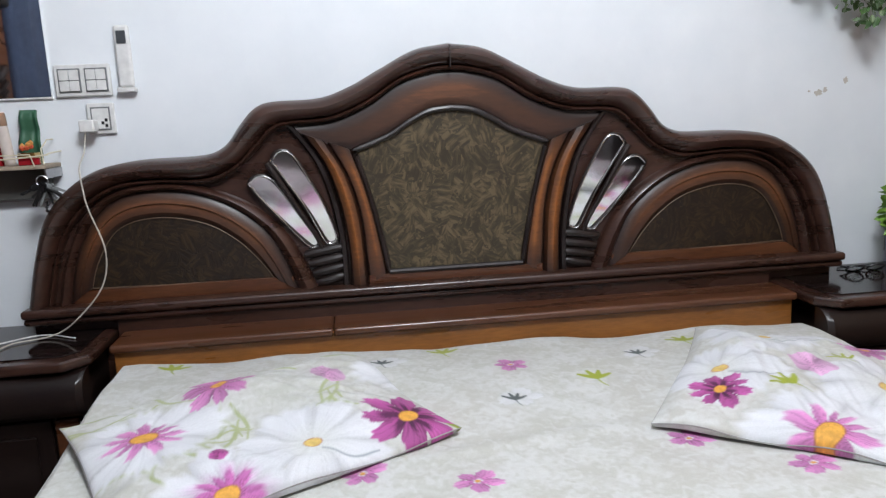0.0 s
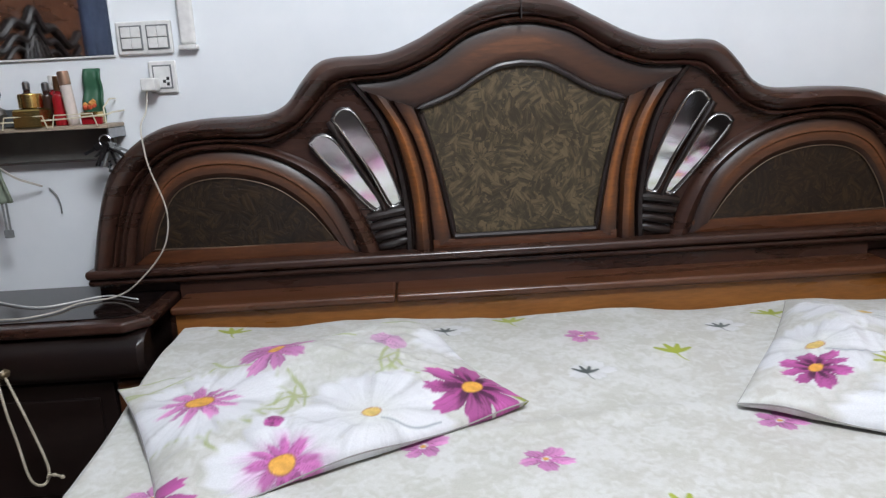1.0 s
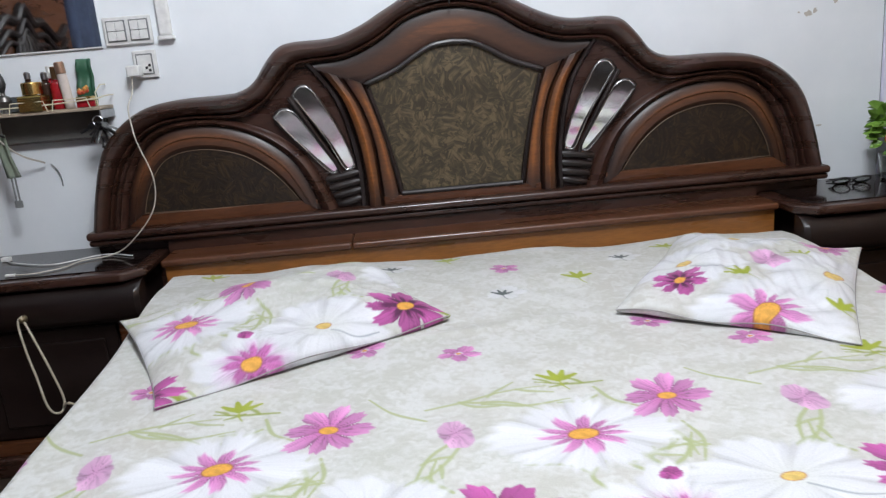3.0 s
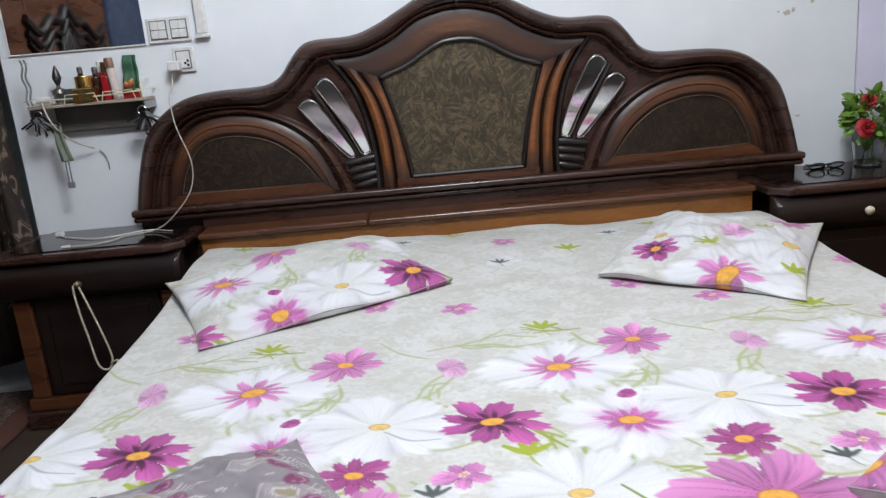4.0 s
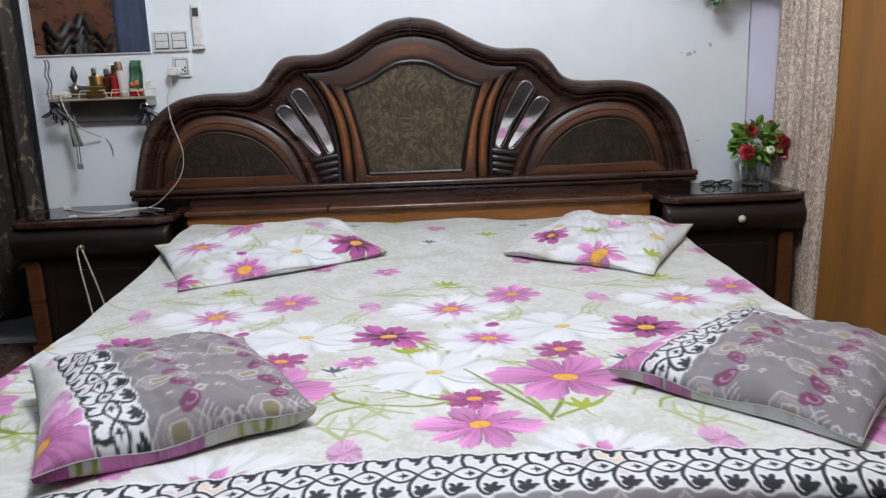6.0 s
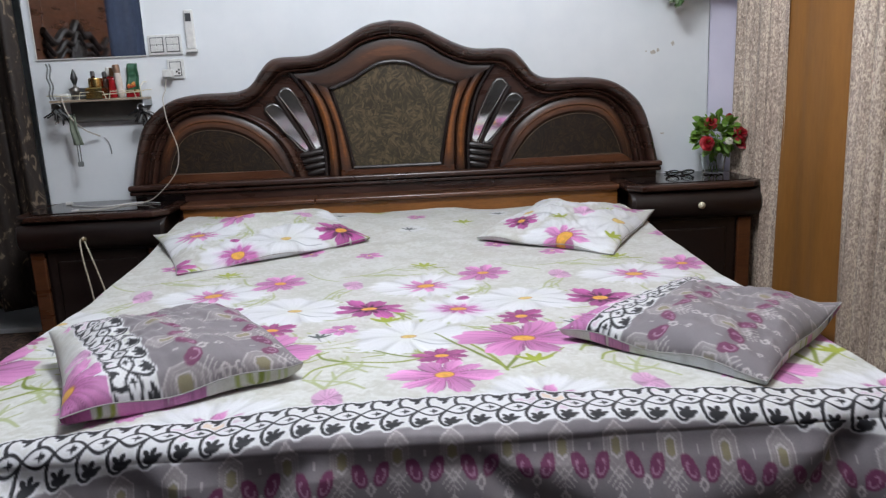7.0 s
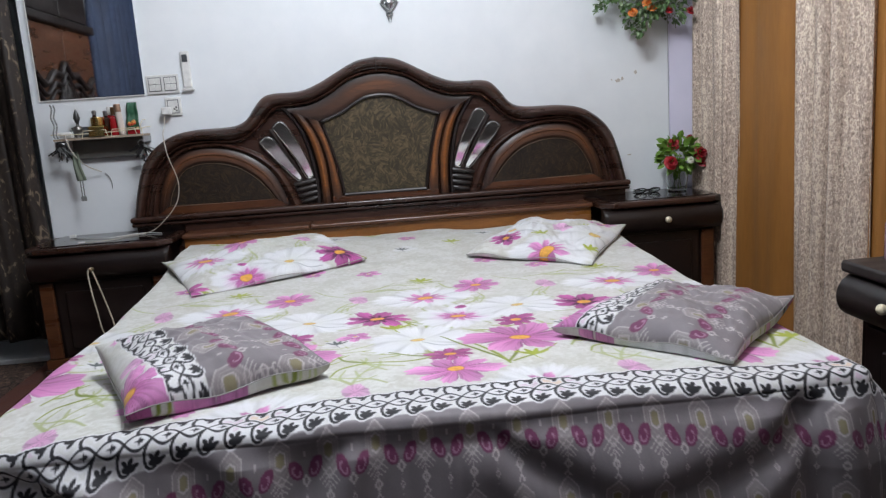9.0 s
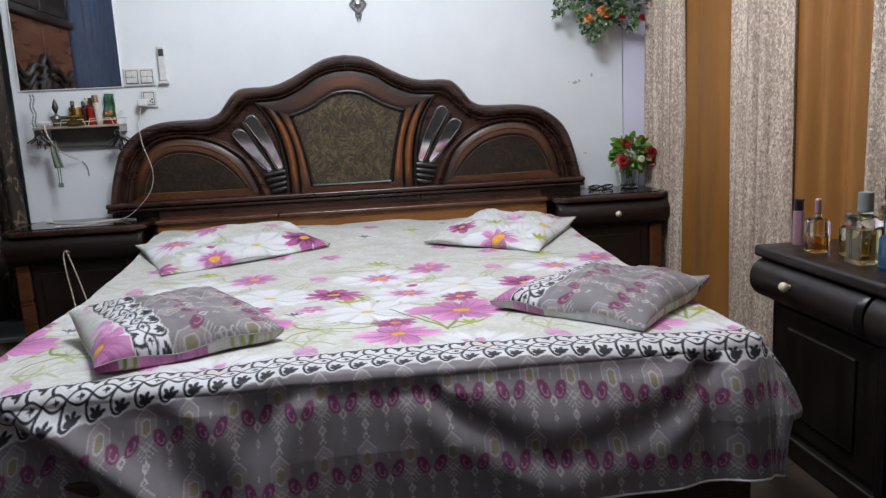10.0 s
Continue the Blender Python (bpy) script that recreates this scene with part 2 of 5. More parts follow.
def raw(name, verts, faces, mat, parent=None, label="", smooth=True, sharp=35):
    me = bpy.data.meshes.new(name)
    me.from_pydata(verts, [], faces)
    bm = bmesh.new()
    bm.from_mesh(me)
    bmesh.ops.recalc_face_normals(bm, faces=bm.faces)
    for f in bm.faces:
        f.smooth = smooth
    if smooth:
        for e in bm.edges:
            e.smooth = not (len(e.link_faces) == 2 and e.calc_face_angle(0) > radians(sharp))
    bm.to_mesh(me)
    bm.free()
    me.materials.append(mat)
    ob = new(name, me)
    return attach(ob, parent, label)


def attach(ob, parent, label=""):
    if parent:
        ob.parent = parent
        top = parent
        shift = Vector((0, 0, 0))
        while top:
            shift += top.location
            top = top.parent
        ob.location = -shift
    return tagged(ob, label)


def part(name, bm, mat, parent=None, label="", smooth=True, sharp=35):
    for f in bm.faces:
        f.smooth = smooth
    if smooth:
        for e in bm.edges:
            e.smooth = not (len(e.link_faces) == 2 and e.calc_face_angle(0) > radians(sharp))
    me = bpy.data.meshes.new(name)
    bm.to_mesh(me)
    bm.free()
    me.materials.append(mat)
    ob = new(name, me)
    if smooth:
        ob.modifiers.new("even_normals", "WEIGHTED_NORMAL").keep_sharp = True
    return attach(ob, parent, label)


def block(lo, hi, bevel=0.0, segments=2, m=None):
    bm = bmesh.new()
    bmesh.ops.create_cube(bm, size=1)
    c, s = (Vector(lo) + Vector(hi)) / 2, Vector(hi) - Vector(lo)
    bmesh.ops.transform(bm, matrix=Matrix.Translation(c) @ Matrix.Diagonal((*s, 1)), verts=bm.verts)
    if bevel:
        bmesh.ops.bevel(bm, geom=bm.edges[:], offset=bevel, segments=segments, affect="EDGES", profile=0.5)
    if m:
        bmesh.ops.transform(bm, matrix=m, verts=bm.verts)
    return bm


def lathe(profile, at=(0, 0, 0), n=20, m=None, square=0.0):
    """A body turned round z from (radius, height) pairs; square flattens it towards four sides."""
    bm = bmesh.new()
    rings = []
    for r, z in profile:
        ring = []
        for i in range(n):
            a = 2 * math.pi * i / n
            k = 1 + square * (1 / max(abs(math.cos(a)), abs(math.sin(a))) - 1)
            ring.append(bm.verts.new((r * k * math.cos(a), r * k * math.sin(a), z)))
        rings.append(ring)
    for a, b in zip(rings, rings[1:]):
        for i in range(n):
            bm.faces.new((a[i], a[(i + 1) % n], b[(i + 1) % n], b[i]))
    bm.faces.new(rings[0][::-1])
    bm.faces.new(rings[-1])
    bmesh.ops.transform(bm, matrix=Matrix.Translation(at) @ (m or Matrix()), verts=bm.verts)
    bmesh.ops.recalc_face_normals(bm, faces=bm.faces)
    return bm


def spline(pts, n):
    """n points evenly spread along a smooth curve through the given points."""
    p = [np.array(q, float) for q in pts]
    p = [2 * p[0] - p[1]] + p + [2 * p[-1] - p[-2]]
    dense = []
    for a, b, c, d in zip(p, p[1:], p[2:], p[3:]):
        for k in range(24):
            t = k / 24
            dense.append(0.5 * (2 * b + (c - a) * t + (2 * a - 5 * b + 4 * c - d) * t * t + (3 * b - a - 3 * c + d) * t ** 3))
    dense.append(p[-2])
    dense = np.array(dense)
    length = np.concatenate([[0], np.cumsum(np.linalg.norm(np.diff(dense, axis=0), axis=1))])
    want = np.linspace(0, length[-1], n)
    return np.stack([np.interp(want, length, dense[:, i]) for i in range(dense.shape[1])], axis=1)


def tube(points, radius, sides=8, closed=False):
    """A round rod along 3D points; radius may be a list."""
    pts = [Vector(p) for p in points]
    bm = bmesh.new()
    rings = []
    count = len(pts)
    for i, p in enumerate(pts):
        a, b = (pts[i - 1], pts[(i + 1) % count]) if closed else (pts[max(i - 1, 0)], pts[min(i + 1, count - 1)])
        q = (b - a).to_track_quat("Z", "Y")
        r = radius[i] if isinstance(radius, (list, tuple, np.ndarray)) else radius
        rings.append([bm.verts.new(p + q @ Vector((r * math.cos(2 * math.pi * k / sides), r * math.sin(2 * math.pi * k / sides), 0))) for k in range(sides)])
    pairs = list(zip(rings, rings[1:])) + ([(rings[-1], rings[0])] if closed else [])
    for a, b in pairs:
        for k in range(sides):
            bm.faces.new((a[k], a[(k + 1) % sides], b[(k + 1) % sides], b[k]))
    if not closed:
        bm.faces.new(rings[0][::-1])
        bm.faces.new(rings[-1])
    bmesh.ops.recalc_face_normals(bm, faces=bm.faces)
    return bm


def merged(*bms):
    out = bmesh.new()
    for b in bms:
        me = bpy.data.meshes.new("joint")
        b.to_mesh(me)
        b.free()
        out.from_mesh(me)
        bpy.data.meshes.remove(me)
    return out


# ---- room ----
X0, X1, Y0, Y1, TOP = -2.0, 2.0, -3.0, 2.107, 2.72


def structure(name, lo, hi, mat, bevel=0.0, label="", category=""):
    ob = part(name, block(lo, hi, bevel), mat, smooth=False)
    return tagged(ob, label, category, kind="structure")


structure("floor", (X0 - 0.2, Y0 - 0.2, -0.12), (X1 + 0.2, Y1 + 0.9, -0.004), GROUT, 0, "dark brown tiled bedroom floor with thin joints", "floor")
structure("ceiling", (X0 - 0.2, Y0 - 0.2, TOP), (X1 + 0.2, Y1 + 0.9, TOP + 0.12), CEIL, 0, "plain white painted ceiling", "ceiling")
structure("wall_north", (-1.03, Y1, 0), (X1 + 0.2, Y1 + 0.15, TOP), WALL, 0, "white painted bedroom wall with a bluish tint", "wall")
structure("wall_north_lintel", (X0 - 0.2, Y1, 2.2), (-1.03, Y1 + 0.15, TOP), WALL, 0, "white painted wall above the curtained doorway", "wall")
structure("wall_passage", (X0 - 0.2, Y1 + 0.75, 0), (-0.88, Y1 + 0.9, TOP), WALL, 0, "plain wall of the passage behind the doorway", "wall")
structure("wall_passage_side", (-0.9, Y1 + 0.15, 0), (-0.8, Y1 + 0.75, TOP), WALL, 0, "plain side wall of the passage behind the doorway", "wall")
structure("wall_west", (X0 - 0.15, Y0, 0), (X0, Y1 + 0.75, TOP), WALL, 0, "white painted side wall behind the wardrobe", "wall")
structure("wall_east", (X1, Y0, 0), (X1 + 0.15, Y1, TOP), LILAC, 0, "lilac painted side wall behind the curtains", "wall")
# unseen closing wall, coloured dark to dim reflections and bounced light
structure("wall_south", (X0, Y0 - 0.15, 0), (X1, Y0, TOP), WALL_DARKENED, 0, "unseen wall opposite the bed, darkened for the mirror insets", "wall")
structure("trim_lilac", (1.817, Y1 - 0.006, 0), (X1, Y1 - 0.001, TOP), LILAC, 0, "lilac painted strip in the wall corner", "wall")
structure("threshold", (X0, Y1 - 0.04, -0.002), (-1.03, Y1 + 0.3, 0.03), THRESH, 0.006, "grey marble doorway threshold", "threshold")

# light fitting on the ceiling, above the bed
fitting = tagged(empty("ceiling_light", (0.50, 0.20, TOP)), "white ceiling bulb holder on a short cord", "ceiling light")
part("rose", lathe([(.05, -.03), (.055, -.02), (.055, 0)], (0.50, 0.20, TOP), 20), PLASTIC, fitting)
part("cord", tube([(0.50, 0.20, TOP - .03), (0.50, 0.20, 2.62)], .004, 8), PLASTIC, fitting)
part("holder", lathe([(.018, 0), (.02, .01), (.018, .06), (.008, .07)], (0.50, 0.20, 2.56), 16), PLASTIC, fitting)

# wire down the wall corner
wire = part("wall_wire", tube([(1.814, Y1 - 0.004, 0.60), (1.813, Y1 - 0.004, 1.2), (1.815, Y1 - 0.004, 2.0), (1.814, Y1 - 0.004, TOP)], 0.0014, 6), CHROME)
tagged(wire, "thin grey wire running down the wall corner", "wire")

# ---- bed ----
CX, FRONT = 0.466, 1.99
bed = tagged(empty("bed", (CX, 0.9, 0)), "dark-stained double bed with a carved arched headboard", "bed")

OUTLINE = [(-1.092, .635), (-1.065, .75), (-1.03, .855), (-.98, .92), (-.90, .972), (-.80, .993), (-.665, .996), (-.61, 1.003), (-.57, 1.025), (-.535, 1.07), (-.495, 1.11), (-.45, 1.124), (-.335, 1.128), (-.255, 1.154), (-.185, 1.19), (-.09, 1.237), (0, 1.252)]
BEAD = [(-1.033, .643), (-1.007, .744), (-.968, .832), (-.903, .897), (-.83, .930), (-.741, .935), (-.623, .929), (-.551, .958), (-.496, 1.007), (-.447, 1.052), (-.402, 1.063), (-.303, 1.07), (-.21, 1.106), (-.128, 1.157), (-.048, 1.18), (0, 1.184)]
PENT_TOP = [(-.254, .992), (-.167, 1.024), (-.105, 1.06), (-.055, 1.083), (0, 1.09)]
PENT_SIDE = [(-.180, .669), (-.192, .74), (-.213, .84), (-.236, .93), (-.254, .992)]
PIER_IN = [(-.237, .637), (-.241, .721), (-.248, .824), (-.275, .927), (-.322, 1.018)]
PIER_OUT = [(-.284, .637), (-.285, .745), (-.301, .859), (-.332, .961), (-.384, 1.042)]
HALF = [(-.937, .678), (-.918, .736), (-.878, .804), (-.834, .836), (-.773, .848), (-.704, .843), (-.627, .819), (-.562, .773), (-.517, .723), (-.482, .672)]
BROWN = [(-.993, .640), (-.966, .751), (-.916, .848), (-.854, .898), (-.773, .916), (-.675, .908), (-.581, .871), (-.498, .804), (-.455, .729), (-.423, .640)]
RIM = [(-1.022, .640), (-.993, .752), (-.945, .85), (-.872, .912), (-.775, .934), (-.665, .926), (-.55, .885), (-.462, .815), (-.41, .735), (-.371, .640)]
SLOT_A = [(-.517, .921), (-.504, .936), (-.479, .937), (-.452, .911), (-.405, .827), (-.369, .763), (-.377, .748), (-.392, .754), (-.446, .82), (-.503, .895)]
SLOT_B = [(-.458, .975), (-.443, .996), (-.418, .996), (-.392, .96), (-.346, .862), (-.319, .774), (-.328, .757), (-.345, .761), (-.383, .845), (-.434, .934)]


def place(u, z, d, side):
    return (CX + side * u, FRONT - d, z)


def strip(name, outer, inner, profile, mat, parent, side=1, n=90, label="", ends=(5, 5)):
    """A moulding swept between two curves; profile gives (share of the width, depth)."""
    a, b = spline(outer, n), spline(inner, n)
    verts, faces, k = [], [], len(profile)
    for p, q in zip(a, b):
        for f, d in profile:
            u, z = p + (q - p) * f
            verts.append(place(u, z, d, side))
    for i in range(n - 1):
        for j in range(k - 1):
            v = i * k + j
            faces.append((v, v + 1, v + k + 1, v + k))
    faces += [tuple(range(k)), tuple((n - 1) * k + j for j in range(k))]
    ob = raw(name, verts, faces, mat, parent, label, sharp=40)
    layer = ob.data.attributes.new("stain", "FLOAT", "POINT")
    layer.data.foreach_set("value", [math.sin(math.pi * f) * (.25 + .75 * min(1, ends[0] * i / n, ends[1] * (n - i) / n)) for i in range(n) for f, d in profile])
    return ob


def slab(name, loop, front, back, mat, parent, side=1, label="", bevel=0.0):
    """A flat board cut to a closed outline."""
    bm = bmesh.new()
    face = bm.faces.new([bm.verts.new(place(u, z, front, side)) for u, z in loop])
    got = bmesh.ops.extrude_face_region(bm, geom=[face])
    for v in got["geom"]:
        if isinstance(v, bmesh.types.BMVert):
            v.co.y += front - back
    if bevel:
        edges = [e for e in face.edges]
        bmesh.ops.bevel(bm, geom=edges, offset=bevel, segments=3, affect="EDGES", profile=0.5)
    bmesh.ops.triangulate(bm, faces=[f for f in bm.faces if len(f.verts) > 4])
    bmesh.ops.recalc_face_normals(bm, faces=bm.faces)
    return part(name, bm, mat, parent, label, sharp=30)


def mirrored(pts):
    return list(pts) + [(-u, z) for u, z in reversed(pts[:-1])]


out = [tuple(p) for p in spline(OUTLINE, 80)]
headboard = slab("headboard", [(-1.092, .30)] + mirrored(out) + [(1.092, .30)], 0.0, -0.045, WOOD_DARK, bed)
# broad rounded frame along the arched edge, in two halves that meet at the crown
for side in (1, -1):
    strip("edge_moulding", OUTLINE, BEAD, [(0, -.045), (0, .012), (.06, .030), (.2, .046), (.38, .053), (.55, .048), (.7, .034), (.78, .022), (.80, .016), (.83, .026), (.90, .030), (.97, .024), (1, .012), (1, 0)], WOOD_DARK, headboard, side, 140)
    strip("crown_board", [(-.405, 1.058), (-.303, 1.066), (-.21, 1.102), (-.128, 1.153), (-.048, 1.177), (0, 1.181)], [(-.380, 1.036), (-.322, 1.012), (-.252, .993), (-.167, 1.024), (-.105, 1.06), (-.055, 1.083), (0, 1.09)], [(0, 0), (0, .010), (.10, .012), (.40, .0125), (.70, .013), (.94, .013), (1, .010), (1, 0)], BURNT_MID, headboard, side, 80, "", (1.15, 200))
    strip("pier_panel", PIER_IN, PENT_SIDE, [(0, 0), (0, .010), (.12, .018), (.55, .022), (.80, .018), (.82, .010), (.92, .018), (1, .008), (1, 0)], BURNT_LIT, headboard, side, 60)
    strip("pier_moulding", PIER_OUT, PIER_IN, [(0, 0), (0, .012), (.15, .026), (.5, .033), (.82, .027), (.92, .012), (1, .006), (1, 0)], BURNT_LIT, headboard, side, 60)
    strip("pier_bead", [(u - .022, z) for u, z in PIER_OUT + [(-.412, 1.072)]], [(u - .002, z) for u, z in PIER_OUT + [(-.412, 1.072)]], [(0, 0), (0, .008), (.25, .017), (.75, .017), (1, .008), (1, 0)], WOOD_BLACK, headboard, side, 60)
    strip("half_arch_rim", RIM, BROWN, [(0, 0), (0, .010), (.2, .026), (.5, .032), (.8, .024), (1, .012), (1, 0)], WOOD_DARK, headboard, side, 100)
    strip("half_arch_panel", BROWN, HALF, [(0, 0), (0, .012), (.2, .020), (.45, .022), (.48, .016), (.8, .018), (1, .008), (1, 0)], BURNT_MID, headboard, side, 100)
    loop = [tuple(p) for p in spline(HALF, 50)]
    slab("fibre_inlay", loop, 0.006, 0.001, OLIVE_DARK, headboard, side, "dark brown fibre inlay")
    rim = [place(u, z, 0.011, side) for u, z in loop] + [place(-.6, .672, 0.011, side), place(-.8, .675, .011, side)]
    part("inlay_line", tube(rim, 0.0013, 6, True), BRASS_LINE, headboard)
    part("half_arch_sill", block(place(-.985, .640, .0, 1), place(-.432, .674, .016, 1), .004) if side > 0 else block(place(-.432, .674, .0, -1), place(-.985, .640, .016, -1), .004), WOOD_MID, headboard)
    for slot in (SLOT_A, SLOT_B):
        mid = np.mean(slot, axis=0)
        closed = [tuple(p) for p in spline(slot + slot[:1], 48)[:-1]]
        closed = [tuple(mid + (np.array(p) - mid) * np.array((1.14, 1.03))) for p in closed]
        # the insets lean forward a little and turn towards the middle of the bed
        lean = lambda z: (z - .745) * .08
        inset = slab("mirror_inset", closed, 0.005, 0.003, MIRROR_OLD, headboard, side, "silvered mirror inset leaning forward")
        for v in inset.data.vertices:
            v.co.y += .06 * side * (v.co.x - CX - side * mid[0]) - lean(v.co.z)
        part("inset_rim", tube([place(u, z, 0.006 + lean(z), side) for u, z in closed], 0.0046, 8, True), WOOD_BLACK, headboard)
        part("inset_bezel", tube([place(mid[0] + (u - mid[0]) * .93, mid[1] + (z - mid[1]) * .985, 0.0085 + lean(z), side) for u, z in closed], 0.0022, 6, True), BEZEL, headboard)
    # smooth rod between the two insets
    rod = spline([(-.475, .972), (-.425, .885), (-.375, .795), (-.352, .742)], 24)
    part("fan_rod", tube([place(u, z, 0.012 + max(0, (z - .745) * .08), side) for u, z in rod], list(np.linspace(.008, .005, 24)), 10), WOOD_BLACK, headboard)
    for i in range(4):
        z = .728 - i * .026
        a, b = -.398 + i * .008, -.300
        part("fan_rib", tube([place(a + (b - a) * k / 6, z + .016 * k / 6, .006, side) for k in range(7)], [.009, .0122, .0128, .0128, .0128, .0122, .009], 10), WOOD_BLACK, headboard)
pent = [(-.180, .669)] + [tuple(p) for p in spline(PENT_SIDE, 24)][1:] + [tuple(p) for p in spline(PENT_TOP, 40)][1:]
slab("centre_inlay", mirrored(pent), 0.011, 0.001, OLIVE, headboard, 1, "olive brown fibre inlay")
edge = [place(u, z, 0.017, 1) for u, z in mirrored(pent)]
part("centre_inlay_bead", tube(edge, 0.0075, 8, True), WOOD_BLACK, headboard)
part("centre_sill", block((CX - .236, FRONT - .020, .637), (CX + .236, FRONT, .664), .004), WOOD_MID, headboard)
part("crown_joint", block((CX - .0016, FRONT - .0535, 1.190), (CX + .0016, FRONT - .03, 1.246), .0005), WOOD_BLACK, headboard)
# stepped base moulding
for lo, hi, d in ((.618, .641, .062), (.598, .617, .050)):
    part("base_moulding", block((CX - 1.10, FRONT - d, lo), (CX + 1.10, FRONT, hi), .009, 4), WOOD_DARK, bed)
part("riser", block((CX - .88, 1.955, .30), (CX + .885, FRONT, .597), .003), WOOD_DARK, bed)
part("ledge", block((CX - .868, 1.824, .545), (CX - .335, 1.956, .566), .008, 4), WOOD_LEDGE, bed)
part("ledge", block((CX - .333, 1.824, .545), (CX + .892, 1.956, .566), .008, 4), WOOD_LEDGE, bed)
part("ledge_front", block((CX - .862, 1.842, .16), (CX + .886, 1.954, .544), .002), WOOD_LIT, bed, "orange-brown front board under the ledge")
for x in (CX - .875, CX + .842):
    part("side_rail", block((x, -.044, .10), (x + .035, 1.84, .27), .010, 3), WOOD_RED, bed)
part("foot_rail", block((CX - .88, -.062, .06), (CX + .87, -.034, .26), .010, 3), WOOD_DARK, bed)
for x in (CX - .88, CX + .80):
    for y in (-.042, 1.86):
        part("bed_leg", block((x, y, 0), (x + .07, y + .07, .16), .010, 3), WOOD_DARK, bed)
mattress = part("mattress", block((CX - .81, -.032, .17), (CX + .865, 1.815, .438), .05, 5), plain("mattress_cloth", (0.6, 0.58, 0.54), 0.9))
tagged(mattress, "thick mattress hidden under the printed bedspread", "mattress")


# ---- printed cloth ----
def lattice(x, y, seed):
    """Smooth value noise on a unit grid."""
    table = np.random.default_rng(seed).random((64, 64))
    i, j = np.floor(x).astype(int), np.floor(y).astype(int)
    f, g = x - i, y - j
    f, g = f * f * (3 - 2 * f), g * g * (3 - 2 * g)
    at = lambda a, b: table[a % 64, b % 64]
    return (at(i, j) * (1 - f) + at(i + 1, j) * f) * (1 - g) + (at(i, j + 1) * (1 - f) + at(i + 1, j + 1) * f) * g


def lay(col, where, amount, ink):
    """Lays ink over col at the given points, by amount 0 to 1."""
    a = np.clip(amount, 0, 1)[:, None]
    col[where] = col[where] * (1 - a) + np.asarray(ink) * a


def bloom(col, s, t, cx, cy, r, petals, inner, outer, heart=0.17, turn=0.0, notch=0.62, power=0.55, tilt=0.86, streak=0.35, core=(0.66, 0.33, 0.05), fade=0.0, seed=0, alpha=1.0):
    """One printed flower: uneven toothed petals, darker veins, and a yellow heart."""
    near = np.nonzero((np.abs(s - cx) < r * 1.35) & (np.abs(t - cy) < r * 1.35))[0]
    if not len(near):
        return
    x, y = s[near] - cx, (t[near] - cy) / tilt
    d, a = np.hypot(x, y), np.arctan2(y, x) + turn
    a = a + .16 * np.sin(a * 2 + seed * 2.3) + .05 * np.sin(d / r * 5 + seed)
    strong = min(inner) < .5
    each = np.floor((a * petals / (2 * np.pi)) + .5) % petals
    chance = np.modf(np.abs(np.sin(each * 12.9898 + seed * 7.13 + 1.7)) * 437.58)[0]
    wob = (1 + 0.10 * np.sin(a * 2 + seed * 1.7) * np.sin(seed + 1)) * (.90 + .22 * chance)
    across = ((a * petals / (2 * np.pi)) + .5) % 1.0 - .5
    lobe = np.abs(np.cos(a * petals / 2)) ** power
    teeth = np.abs(((across * 4.0 + chance) % 1.0) - .5) * 2
    edge = r * wob * (notch + (1 - notch) * lobe) * (1 - 0.11 * teeth * (lobe > .55))
    inside = (edge - d) / (0.02 * r + 0.0022 + fade * r)
    k = np.clip(d / r, 0, 1)
    gap = np.clip((np.abs(across) - .34) * 7, 0, 1) * np.clip(k * 1.6, 0, 1)
    k = k ** .7
    ink = np.asarray(inner)[None] * (1 - k[:, None]) + np.asarray(outer)[None] * k[:, None]
    # each petal a tone of its own, shaded where it slides under the next
    ink = ink * (1 + (.34 if strong else .07) * (chance - .5) - (.34 if strong else .10) * np.clip(across * 2, -1, 1) * k * (.4 + chance))[:, None]
    ink = ink * (1 - streak * 0.95 * gap[:, None])
    fine = lattice(across * 26 + each * 7 + 40, d / r * 2.5 + seed + 10, 12)
    line = np.clip(fine - .52, 0, 1) * 2.2 * np.clip(1.35 - k, 0, 1)
    ink = ink * (1 - line * (.62 if strong else .13))[:, None]
    ink = np.clip(ink, 0, .80)
    amount = np.clip(inside, 0, 1) * alpha
    col[near] = col[near] * (1 - amount[:, None]) + ink * amount[:, None]
    if not strong:
        rim = np.clip(1 - np.abs(edge - d) / .0040, 0, 1) * .34 * (0.5 + 0.5 * np.sin(a * 3 + seed))
        lay(col, near, rim, (0.36, 0.42, 0.38))
        shade = np.clip(1 - d / (r * .48), 0, 1) * .30 * np.clip(inside, 0, 1)
        lay(col, near, shade, (0.47, 0.50, 0.36))
    if heart:
        q = np.hypot(x, y * 1.25)
        lay(col, near, (heart * r * 1.12 - q) / 0.003, (0.34, 0.12, 0.05))
        speck = 0.82 + 0.36 * lattice(x * 260 + 9, y * 260 + 9, 5)
        a2 = np.clip((heart * r - q) / 0.0025, 0, 1)[:, None]
        col[near] = col[near] * (1 - a2) + np.asarray(core)[None] * speck[:, None] * a2


